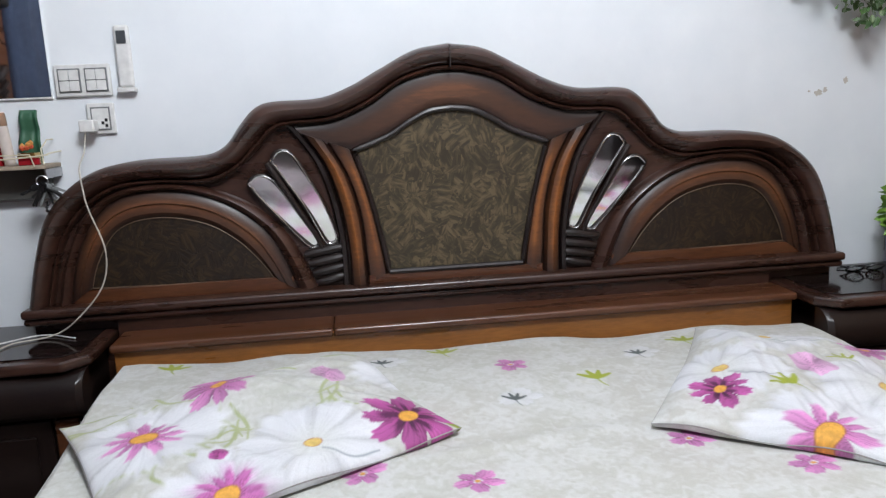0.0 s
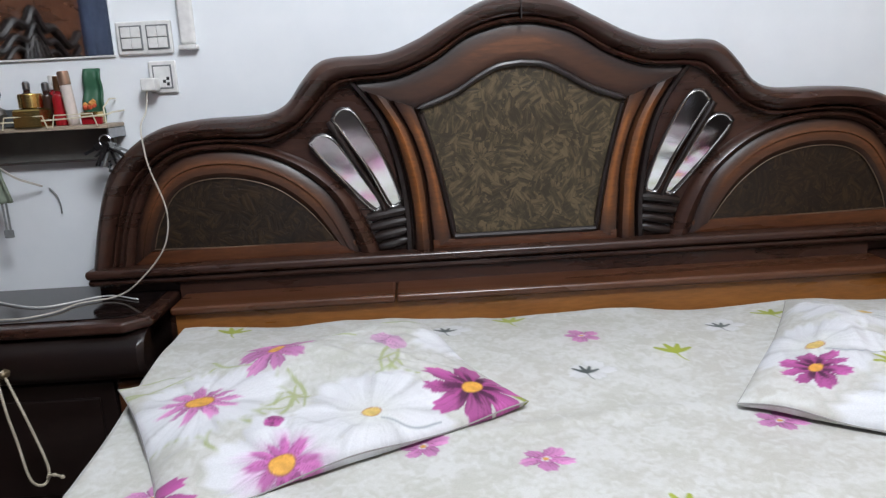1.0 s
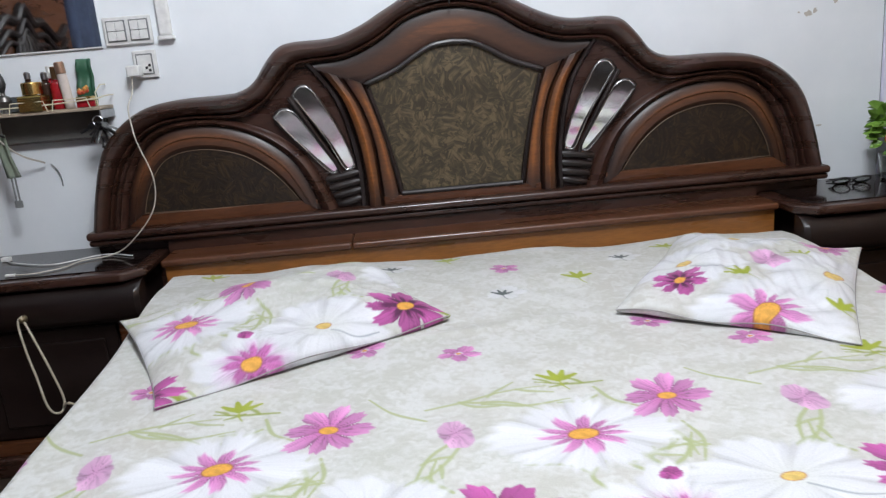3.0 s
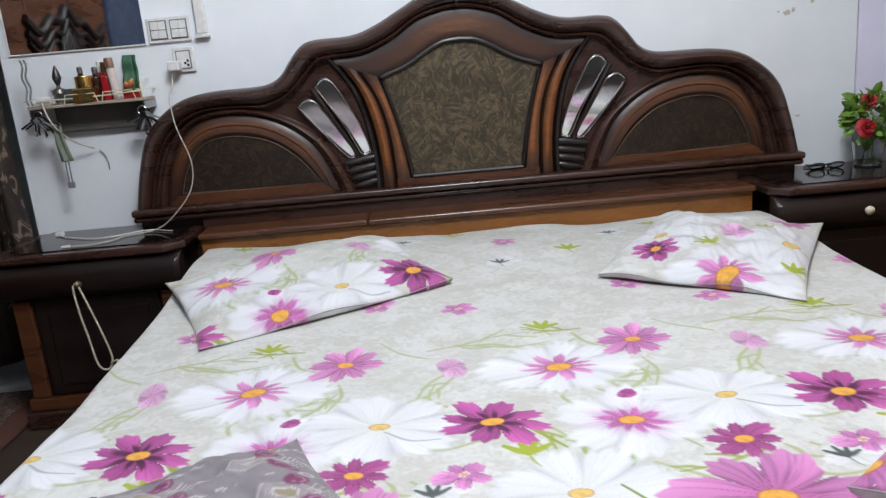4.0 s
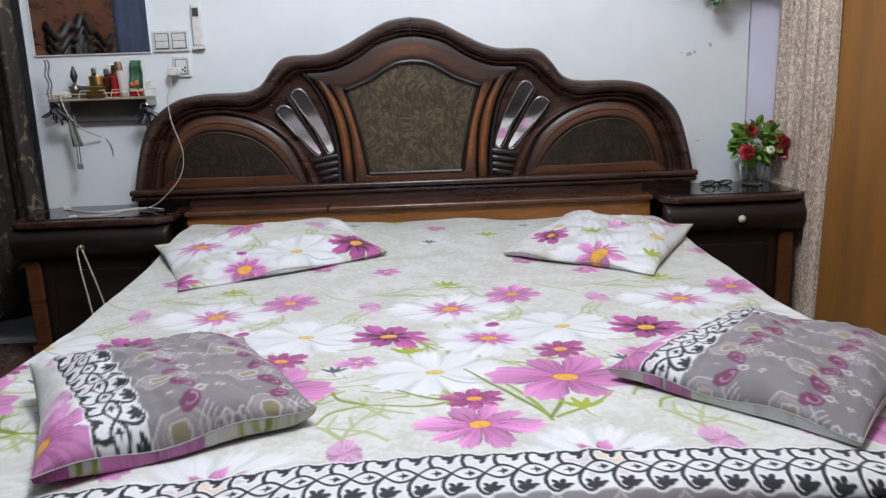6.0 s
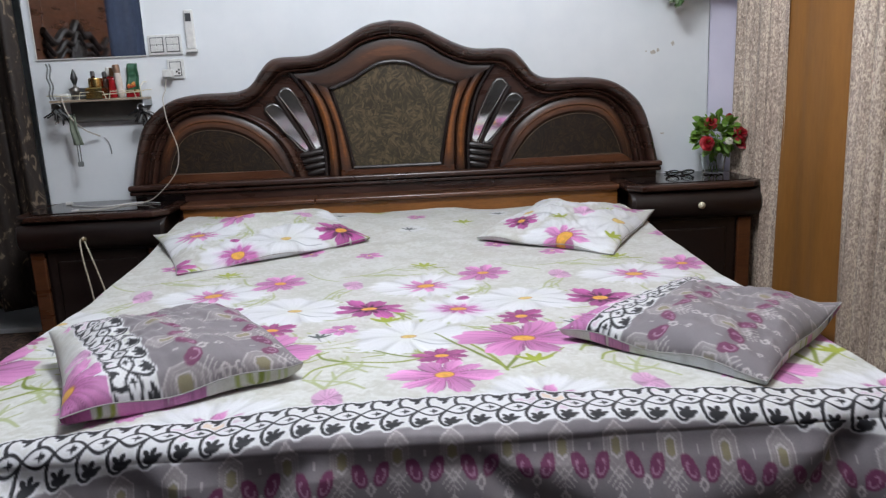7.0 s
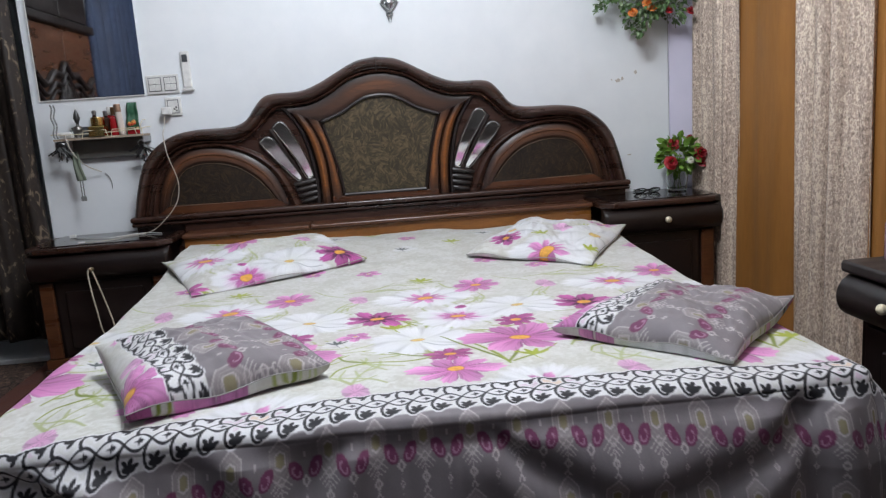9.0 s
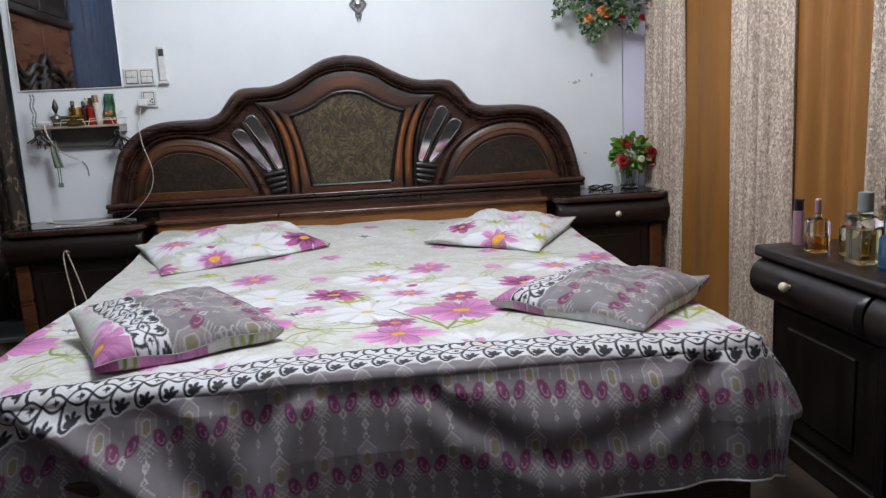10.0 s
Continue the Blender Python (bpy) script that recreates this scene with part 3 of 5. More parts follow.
def stroke(col, s, t, pts, width, ink, alpha=1.0):
    """A tapering printed line through a few points."""
    line = spline(pts, 14)
    lo, hi = line.min(axis=0) - width * 2, line.max(axis=0) + width * 2
    near = np.nonzero((s > lo[0]) & (s < hi[0]) & (t > lo[1]) & (t < hi[1]))[0]
    if not len(near):
        return
    p = np.stack([s[near], t[near]], axis=1)
    best = np.full(len(near), 1e9)
    for i, (a, b) in enumerate(zip(line, line[1:])):
        ab = b - a
        k = np.clip(((p - a) @ ab) / (ab @ ab), 0, 1)
        best = np.minimum(best, np.linalg.norm(p - a - k[:, None] * ab, axis=1) / (1.15 - 0.9 * abs((i + 0.5) / 13 - 0.35)))
    lay(col, near, np.clip((width - best) / 0.0034 + .3, 0, 1) * alpha, ink)


PINK, PINK_PALE, MAGENTA, PLUM, WHITE = (0.40, 0.085, 0.28), (0.57, 0.245, 0.47), (0.27, 0.040, 0.17), (0.050, 0.008, 0.035), (0.63, 0.64, 0.66)
GREEN, GREEN_PALE, INK = (0.24, 0.29, 0.04), (0.34, 0.38, 0.18), (0.012, 0.012, 0.016)


def sprig(col, s, t, x, y, size, ink, turn=0.0):
    for a in (-58, -22, 12, 50):
        b = radians(90 + a + turn)
        stroke(col, s, t, [(x, y), (x + math.cos(b) * size * .5, y + math.sin(b) * size * .4), (x + math.cos(b * 1.02) * size, y + math.sin(b) * size * .9)], size * .17, ink)
    stroke(col, s, t, [(x, y), (x + size * .1, y - size * .5), (x + size * .3, y - size * .9)], size * .06, ink)


def spray(col, s, t, x, y, angle, size, ink):
    """A feathery stem with short side shoots."""
    a = radians(angle)
    c, e = math.cos(a), math.sin(a)
    at = lambda f, off: (x + size * (f * c - off * e), y + size * (f * e + off * c) * .85)
    stroke(col, s, t, [at(0, 0), at(.5, .05), at(1, -.02)], .0042, ink, .85)
    for k, f in enumerate((.30, .52, .76)):
        w = .24 * (1 - f * .5) * (1 if k % 2 else -1)
        stroke(col, s, t, [at(f, .02), at(f + .10, w * .5), at(f + .26, w)], .0044, ink, .85)


SPRAYS = [(.30, .97, 10, .22), (.62, 1.00, 172, .12), (.35, .83, -120, .14), (.10, .83, -80, .11), (.46, .60, -50, .14), (.70, .58, 20, .12), (.28, .44, 150, .12), (.02, .29, 168, .24), (.34, .12, 72, .16), (.42, .21, 120, .12), (.27, .27, 60, .10), (.06, .72, 110, .10), (.60, .74, 20, .12), (.20, .48, -160, .14), (.47, .33, -15, .12), (.02, .95, -150, .12)]


def flower(col, s, t, kind, x, y, k=1.0, turn=0.0, seed=0):
    if kind == "pink":
        bloom(col, s, t, x, y, .088 * k, 8, PINK, PINK_PALE, .19, .2 + turn, .34, .42, streak=.55, seed=seed + 1)
    elif kind == "white_star":
        bloom(col, s, t, x, y, .148 * k, 8, WHITE, WHITE, 0, .1 + turn, .76, .5, streak=.20, fade=.14, seed=seed + 2)
        bloom(col, s, t, x, y, .076 * k, 11, PINK, PINK_PALE, .32, .3 + turn, .42, 1.1, fade=.10, seed=seed)
    elif kind == "white_glow":
        bloom(col, s, t, x, y, .144 * k, 6, WHITE, WHITE, 0, .5 + turn, .58, .45, streak=.22, fade=.08, seed=seed + 3)
        bloom(col, s, t, x, y, .090 * k, 9, (0.50, 0.22, 0.44), (0.60, 0.50, 0.61), 0, .2 + turn, .7, 1.0, fade=.45, seed=seed)
        bloom(col, s, t, x, y, .062 * k, 10, PINK, (0.46, 0.14, 0.36), .34, .2 + turn, .5, 1.1, fade=.15, seed=seed)
    elif kind == "plum":
        bloom(col, s, t, x, y, .098 * k, 8, MAGENTA, (0.42, 0.085, 0.29), 0, .35 + turn, .32, .42, streak=.6, seed=seed + 2)
        bloom(col, s, t, x, y, .062 * k, 8, PLUM, (0.10, 0.012, 0.07), .32, .35 + turn, .22, 1.2, fade=.22, seed=seed)
    elif kind == "white":
        bloom(col, s, t, x, y, .150 * k, 7, WHITE, WHITE, .115, .0 + turn, .66, .42, streak=.26, fade=.08, core=(0.60, 0.42, 0.12), seed=seed + 1)
        stroke(col, s, t, [(x + .01, y - .02), (x + .05, y - .055), (x + .10, y - .06)], .003, (.18, .22, .24), .7)
    elif kind == "small":
        bloom(col, s, t, x, y, .046 * k, 5, PINK, PINK_PALE, .14, .4 + turn, .32, .5, streak=.5, seed=seed)
        bloom(col, s, t, x, y, .010 * k, 5, WHITE, WHITE, .6, 0)
    elif kind == "rose":
        bloom(col, s, t, x, y, .062 * k, 8, MAGENTA, (0.36, 0.075, 0.24), .24, .1 + turn, .40, .45, streak=.5, seed=seed)
    elif kind == "giant":
        bloom(col, s, t, x, y, .150 * k, 6, (0.40, 0.090, 0.28), (0.57, 0.23, 0.46), .17, .1 + turn, .36, .42, streak=.45, seed=seed + 4)
    elif kind == "bud":
        bloom(col, s, t, x, y, .034 * k, 2, (0.53, 0.25, 0.44), (0.63, 0.38, 0.56), 0, 1.2 + turn, .72, .6, tilt=1.7, seed=seed)
    elif kind == "bead":
        bloom(col, s, t, x, y, .020, 3, MAGENTA, PINK, 0, .8, .8, .6, seed=seed)
    elif kind == "leaf":
        sprig(col, s, t, x, y, .043 * k, (0.30, 0.35, 0.03), turn)
    elif kind == "thistle":
        bloom(col, s, t, x + .01, y + .01, .05, 5, WHITE, WHITE, 0, 0, .5, .5, streak=.1, alpha=.7)
        sprig(col, s, t, x, y, .030 * k, (0.06, 0.075, 0.075), turn)


REPEAT = 0.578
STEMS = [((.45, .62), (.475, .58), (.505, .535)), ((.07, .62), (.02, .50), (-.02, .40)), ((.11, .18), (.05, .30), (-.02, .42)), ((.11, .17), (.08, .28), (.03, .38)), ((.11, .18), (.14, .25), (.15, .33)), ((.12, .18), (.20, .24), (.24, .29)), ((.00, .26), (-.08, .28), (-.15, .33)), ((-.02, .28), (-.10, .25), (-.20, .27)), ((-.20, .27), (-.25, .30), (-.27, .34)), ((-.20, .27), (-.26, .25), (-.28, .21))]
FINE = [((.125, .90), (.115, .86), (.10, .81)), ((.44, .60), (.455, .56), (.455, .52)), ((.60, .98), (.62, .93), (.66, .90)), ((.53, .72), (.50, .75), (.44, .76)), ((.33, .70), (.30, .74), (.31, .79)), ((.55, .66), (.53, .71), (.56, .75)), ((.12, .60), (.10, .55), (.12, .50)), ((.24, .58), (.28, .60), (.30, .56)), ((.30, .93), (.24, .97), (.20, 1.02)), ((.05, .70), (.10, .74), (.13, .80)), ((.20, .43), (.27, .40), (.34, .41)), ((.22, .40), (.30, .36), (.40, .37)), ((.44, .47), (.40, .42), (.33, .38)), ((.62, .47), (.68, .42), (.74, .34)), ((.30, .20), (.34, .16), (.36, .12)), ((.35, .14), (.32, .19), (.33, .24)), ((.42, .13), (.38, .17), (.30, .20)), ((.62, .46), (.56, .44), (.48, .47)), ((.25, .58), (.32, .56), (.40, .58)), ((.46, .22), (.40, .25), (.34, .30)), ((.36, .86), (.30, .80), (.27, .72)), ((.40, .97), (.47, .94), (.55, .95)), ((.36, .99), (.44, .96), (.50, .92)), ((.58, .75), (.62, .70), (.66, .63)), ((.13, .84), (.14, .78), (.12, .72)), ((.40, .62), (.46, .56), (.50, .47)), ((.42, .63), (.49, .60), (.53, .52)), ((.64, .58), (.70, .60), (.74, .56)), ((.27, .48), (.31, .44), (.33, .40))]
TILE_FLOWERS = [("white_star", .168, .045), ("white", .50, .41), ("white_star", .547, .835), ("white_glow", .622, .605), ("white", .216, .655), ("bud", .345, .87), ("bud", .355, .10), ("leaf", .545, 1.02), ("leaf", .446, .527), ("leaf", .17, .22), ("thistle", .30, .44), ("pink", .135, .925), ("plum", .402, .635), ("small", .346, .482), ("rose", .185, .51), ("giant", .168, .365), ("rose", .567, .272), ("pink", .568, .164), ("bead", .64, .70)]
HEAD_FLOWERS = [("small", .53, 1.62), ("small", .183, 1.245), ("small", .375, 1.175), ("small", -.225, 1.137), ("small", .787, 1.255), ("small", .95, 1.125), ("small", 1.35, 1.28), ("leaf", .70, 1.52), ("leaf", .39, 1.74), ("leaf", -.24, 1.74), ("leaf", .98, 1.70), ("thistle", .503, 1.45), ("thistle", .24, 1.68), ("thistle", .84, 1.64), ("bud", .11, 1.64)]


def cotton(s, t):
    """The pale ground: cream-grey with a whiter ghost of leaves."""
    a = lattice(s * 52 + 11 + lattice(s * 75, t * 75, 3) * 2.2, t * 74 + lattice(s * 84, t * 60, 4) * 2.4, 1)
    b = lattice(s * 150 + 5 + lattice(s * 40, t * 40, 7) * 3, t * 150, 2)
    c = lattice(s * 15 + 2, t * 17 + 4, 13)
    v = np.clip((a * .46 + b * .24 + c * .30 - .30) * 2.5, 0, 1)[:, None]
    w = lattice(s * 5, t * 5, 6)[:, None]
    green = np.array((0.455, 0.46, 0.410))
    beige = np.array((0.47, 0.458, 0.418))
    return (green * w + beige * (1 - w)) * (1 - v) + np.array((0.565, 0.57, 0.548)) * v


def meadow(s, t):
    """The flowered part of the print, repeating across the cloth."""
    col = cotton(s, t)
    lo, hi = int(np.floor(s.min() / REPEAT)) - 1, int(np.ceil(s.max() / REPEAT)) + 1
    shifts = [n * REPEAT for n in range(lo, hi)]
    for o in shifts:
        for pts in FINE:
            stroke(col, s, t, [(x + o, y) for x, y in pts], .0042, GREEN_PALE, .9)
        for k, (x, y, ang, size) in enumerate(SPRAYS):
            spray(col, s, t, x + o, y, ang, size, GREEN if k % 3 == 1 else GREEN_PALE)
        for pts in STEMS[:2]:
            stroke(col, s, t, [(x + o, y) for x, y in pts], .005, GREEN)
    for o in shifts:
        for kind, x, y in TILE_FLOWERS[:5]:
            flower(col, s, t, kind, x + o, y, 1.0, 0.0, int(x * 50))
    for o in shifts:
        for k, pts in enumerate(STEMS[2:]):
            stroke(col, s, t, [(x + o, y) for x, y in pts], .0046, GREEN if k % 2 else (0.17, 0.22, 0.03))
    for o in shifts:
        for kind, x, y in TILE_FLOWERS[5:]:
            flower(col, s, t, kind, x + o, y, 1.12 if (kind, y) == ("pink", .164) else 1.0, 0.0, int(x * 50))
    return col


VINE = [((0, .52), (-.12, .44), (-.24, .32), (-.27, .19), (-.20, .07), (-.04, .02), (.13, .05)), ((.46, .66), (.37, .74), (.35, .84), (.42, .93), (.56, .96), (.72, .94), (.88, .89))]
VINE_LEAVES = [(.14, .12, .0130, .0080, 0), (.00, .215, .0046, .0062, -.4), (.22, .225, .0050, .0070, .3), (.38, .15, .0075, .0044, -.2), (.92, .885, .0105, .0062, .1), (1.14, .93, .0080, .0036, -.4), (.98, .80, .0046, .0064, .4), (.40, .955, .0044, .0036, .4), (.55, .52, .0085, .0022, 0), (.55, .52, .0022, .0085, 0), (.62, .52, .0040, .0044, 0)]


def scrollwork(col, where, u, v, p=.048, w=.11):
    """Black vine border with a white edge; v runs 0 to 1 across it, u in metres along."""
    g = p / .048
    q = (u / p) % 1.0
    du = lambda c: ((q - c + .5) % 1.0 - .5) * p
    swing = .15 * np.sin(np.pi * u / p)
    d = np.minimum(np.abs(v - .52 - swing), np.abs(v - .52 + swing)) * w * .80 - .0026 * g
    for path in VINE:
        pts = spline(path, 9)
        for i, ((a, b), (c, e)) in enumerate(zip(pts, pts[1:])):
            ab = np.array(((c - a) * p, (e - b) * w))
            x, y = du((a + c) / 2) + ab[0] / 2, (v - b) * w
            k = np.clip((x * ab[0] + y * ab[1]) / (ab @ ab), 0, 1)
            d = np.minimum(d, np.hypot(x - k * ab[0], y - k * ab[1]) - (.0034 - .00012 * i) * g)
    for c, h, a, b, lean in VINE_LEAVES:
        a, b = a * g, b * g
        x, y = du(c), (v - h) * w
        x, y = x - lean * y * (b > a), y + lean * x * (b <= a)
        d = np.minimum(d, (np.hypot(x / a, y / b) - 1) * min(a, b))
    lay(col, where, (.0040 * g - d) / .0018 * .92, (0.62, 0.62, 0.64))
    lay(col, where, -d / .0015 + .5, INK)


def ikat(u, v):
    """Grey cloth with rows of stepped ogees, magenta curls and chevrons; v runs in metres away from the border."""
    base = np.array((0.178, 0.160, 0.172))[None] * (0.93 + 0.14 * lattice(u * 90, v * 20, 8))[:, None]
    col = base.copy()
    every = np.arange(len(u))
    p, h = .088, .142
    # thread-stepped edges
    u = np.round(u / .0016) * .0016 + .0006 * np.sin(v * 1900)
    a = ((u / p + .5) % 1.0 - .5) * p
    b = np.abs(a)
    v2 = np.where(v > -.012, (v + .012) % h - .012, -1)
    pale, dull, plum = (0.45, 0.415, 0.41), (0.215, 0.190, 0.110), (0.135, 0.018, 0.075)

    def ring(m, lo, hi, ink, al, soft=.07):
        lay(col, every, np.clip((m - lo) / soft, 0, 1) * np.clip((hi - m) / soft, 0, 1) * al, ink)
    y = v2 - .030
    m = np.maximum(b / .0195, .50 * b / .0195 + np.abs(y) / np.where(y > 0, .046, .040))
    ring(m, -.2, 1.0, (0.27, 0.245, 0.245), .55)
    ring(m, .90, 1.06, pale, .75)
    ring(m, .62, .72, pale, .45)
    n = np.maximum(b / .0085, .35 * b / .0085 + np.abs(y) / .0175)
    ring(n, -.2, .84, dull, .95, .12)
    ring(n, .80, 1.16, pale, .85, .14)
    # curls in pairs, hugging the foot of each ogee, with a paler hook inside
    x, y = b - .0260 - (v2 - .056) * .30, v2 - .056
    c = np.maximum(np.hypot(x / .0125, y / .0195), np.maximum(np.abs(x) / .0122, np.abs(y) / .0185))
    lay(col, every, np.clip((1.05 - c) / .16, 0, 1) * .92, plum)
    hook = np.hypot((x - .0005) / .0076, (y - .003) / .0120)
    ring(hook, .55, 1.0, (0.36, 0.20, 0.30), .75 * ((x < .001) | (y > .002)), .14)
    # nested chevrons under the ogee
    k = (v2 - .066) - b * 1.1
    for reach_of, lo in ((.0195, -.010), (.0150, .001), (.0095, .0115)):
        ring(np.where((b < reach_of) & (v2 < .097), k, -1), lo, lo + .0046, pale, .72, .0014)
    # hollow lozenges on the ogee's axis and between the ogees
    off = p / 2 - b
    for x, cy, rx, ry in ((b, .1025, .0088, .0125), (b, .127, .0075, .0105), (off, .078, .0088, .0130), (off, .110, .0055, .0080)):
        y = v2 - cy
        dd = x / rx + np.abs(y) / ry
        dd = np.maximum(dd, np.maximum(x / rx, np.abs(y) / ry) * 1.18)
        ring(dd, .42, 1.05, pale, .88, .14)
    lay(col, every, ((b < .0011) & (v2 > .085) & (v2 < .120)) * .55, pale)
    lay(col, every, ((off < .0016) & (np.abs(v2 - .030) < .006)) * .6, pale)
    lay(col, every, ((off < .0012) & (v2 > .088) & (np.sin(v2 * 700) > .3)) * .35, pale)
    return col


B_TOP, B_LOW = .074, -.036


def bedspread_dye(s, t):
    # the cloth lies a little askew along the foot
    slip = np.where(s < .6, .055 * np.clip((.6 - s) / .6, 0, 1.4) ** 2, .028 * np.clip((s - .6) / .45, 0, 1.4) ** 2)
    t = t + slip * np.clip(1.2 - t / .35, 0, 1)
    col = meadow(s, t)
    for kind, x, y in HEAD_FLOWERS:
        flower(col, s, t, kind, x, y, 1.0, x * 3 if kind == "small" else 0.0, int(abs(x) * 50))
    low = np.nonzero(t < B_LOW + .004)[0]
    col[low] = ikat(s[low] + .048, -(t[low] - B_LOW) - .010)
    band = np.nonzero((t < B_TOP + .01) & (t > B_LOW - .008))[0]
    lay(col, band, np.full(len(band), .62) * np.clip((B_TOP - t[band]) / .012, 0, 1) * np.clip((t[band] - B_LOW) / .006, 0, 1), (0.60, 0.60, 0.61))
    scrollwork(col, band, s[band] + .012, (t[band] - B_LOW) / (B_TOP - B_LOW))
    return col


def cloth(name, verts, faces, dye, label, category, sharp=False):
    me = bpy.data.meshes.new(name)
    me.from_pydata(verts, [], faces)
    me.shade_smooth()
    layer = me.color_attributes.new("dye", "FLOAT_COLOR", "POINT")
    layer.data.foreach_set("color", np.concatenate([dye, np.ones((len(dye), 1))], axis=1).astype(np.float32).ravel())
    me.materials.append(PRINT)
    me.update()
    return tagged(new(name, me), label, category)


def grid_faces(rows, cols):
    i = np.arange(rows - 1)[:, None] * cols + np.arange(cols - 1)[None]
    return np.stack([i, i + 1, i + cols + 1, i + cols], axis=-1).reshape(-1, 4)


def bed_rise(s, t):
    """How far the bed's surface swells towards the head."""
    k = np.clip((t - 1.20) / .45, 0, 1)
    return .018 * np.clip((t - .85) / .4, 0, 1) + (.050 - .020 * (s - .1)) * k * k * (3 - 2 * k) - .03 * np.clip((t - 1.78) / .05, 0, 1) ** 2


# bedspread: flat over the mattress, rounded over three edges, hanging in soft folds
BX0, BX1, BFOOT, BHEAD, BZ, DROP, DROP_EAST = -.36, 1.345, -.022, 1.83, .45, .322, .20
rows_t = np.concatenate([np.linspace(BHEAD, .10, 640)[:-1], np.linspace(.10, BFOOT - DROP, 225)])
cols_s = np.concatenate([np.linspace(BX0 - DROP, BX0 - .05, 60)[:-1], np.linspace(BX0 - .05, BX1 + .05, 800)[:-1], np.linspace(BX1 + .05, BX1 + DROP_EAST, 60)])
ns, nt = len(cols_s), len(rows_t)
S, T = np.meshgrid(cols_s, rows_t)
s, t = S.ravel(), T.ravel()
ex = np.where(s < BX0, BX0 - s, np.where(s > BX1, s - BX1, 0))
sgn = np.where(s < BX0, -1.0, 1.0)
ey = np.where(t < BFOOT, BFOOT - t, 0)
L = np.maximum(ex, ey)
norm = np.maximum(np.hypot(ex, ey), 1e-9)
R = .030
bend = np.clip(L / R, 0, math.pi / 2)
rest = np.clip(L - R * math.pi / 2, 0, None)
foldy = np.sin(s * 17.0 + 1.3 * np.sin(s * 5 + 1)) * .6 + np.sin(s * 7.3 + .6) * .7
foldx = np.sin(t * 15.0 + 1.2 * np.sin(t * 6)) * .7 + np.sin(t * 6 + 1) * .6
share = ey / np.maximum(ex + ey, 1e-9)
fold = foldy * share + foldx * (1 - share)
hang = np.clip(rest / .25, 0, 1.2)
drape = np.zeros_like(s)
# a deep swag that hangs between two points of the edge
inside = np.clip(1 - ((s - .91) / .30) ** 2, 0, 1)
q = rest - (.012 + .140 * inside ** .75) * (1 + .30 * (lattice(s * 7 + 1, s * 0 + 5, 31) - .5)) - .02 * (s - .91)
reach = np.clip(1.35 - np.abs(s - .91) / .30, 0, 1)
drape += np.minimum(1, reach * 3) * (.014 * np.exp(-((q + .060) / .055) ** 2) - .013 * np.exp(-((q - .006) / .026) ** 2) + .010 * np.exp(-((q - .075) / .045) ** 2)) * (.55 + .9 * lattice(s * 4 + 2, rest * 9, 33))
# slanting folds beside it
for at, slope, width, high in ((-.20, 1.30, .050, .036), (.36, -.35, .040, .018), (1.27, .15, .035, .030), (.12, .6, .05, .014)):
    e = (s - at - slope * rest) / (width + .10 * rest)
    drape += high * np.exp(-e ** 2) - high * .8 * np.exp(-(e + 1.5) ** 2)
# how far the cloth leans out: over the foot less towards the west, at the east corner like a tent
lean_foot = .06 + .11 * np.clip((s + .20) / .45, 0, 1) + .07 * np.clip((s - .45) / .25, 0, 1)
lean_side = .10 + .60 * np.clip((.30 - t) / .3, 0, 1) * (s > BX1)
blend = np.clip((share - .3) / .4, 0, 1)
flare = (lean_foot * blend + lean_side * (1 - blend)) * np.minimum(rest, .14) + .06 * np.clip(rest - .14, 0, 1)
# the tuck along the edge: a soft lip with the cloth drawn back under it
tuck = np.clip((lattice(s * 2.2 + 3, s * 0 + 7, 27) - .25) * 2.4, 0, 1) * np.clip((s - .02) / .2, 0, 1) * np.clip((1.25 - s) / .12, 0, 1) + .45 * np.exp(-((s + .12) / .16) ** 2)
lip = tuck * (.008 * np.exp(-((L - .038) / .015) ** 2) - .003 * np.exp(-((L - .070) / .016) ** 2)) * (ey > ex)
outward = R * np.sin(bend) + flare + hang * .014 * fold + .014 * hang ** .5 + np.where(share > .5, 1, 0) * drape * np.clip(rest / .035, 0, 1) + .012 * hang + lip
down = R * (1 - np.cos(bend)) + rest * (1 - .02 * np.abs(fold))
x = np.clip(s, BX0, BX1) + sgn * outward * ex / norm * np.where(s > BX1, np.clip(1 - rest * 2.0, .62, 1), .9)
y = np.where(t < BFOOT, BFOOT, t) - outward * ey / norm
wrinkle = (lattice(s * 6, t * 5, 21) - .5) * .010 + (lattice(s * 16 + t * 5, t * 13 - s * 4, 22) - .5) * .005
crease = .006 * np.exp(-((t - 1.30 + .03 * np.sin(s * 6)) / .02) ** 2) * (lattice(s * 3, t * 0 + 2, 24) - .2)
lift = bed_rise(s, t)
rim_wave = .006 * np.sin(s * 13) * np.clip((t - 1.70) / .12, 0, 1)
z = BZ - down + (wrinkle + lift + crease + rim_wave) * np.clip(1 - L / .1, 0.15, 1)
z = z + .003 * np.exp(-((t + .060 - .012 * np.sin(s * 4)) / .006) ** 2) * np.clip(lattice(s * 2.5 + 3, t * 0 + 7, 27) * 2.4 - .6, 0, 1)
z = np.maximum(z, .02)
bedspread = cloth("bedspread", np.stack([x, y, z], axis=1), grid_faces(nt, ns), bedspread_dye(s, t), "floral printed cotton bedspread with a grey patterned foot border", "bedspread")


low_edge = np.stack([x, y, z], axis=1)[-ns:][::6]
part("hem", tube(low_edge, .0028, 6), plain("hem_thread", (0.50, 0.48, 0.48), 0.8), bedspread, "pale stitched hem")


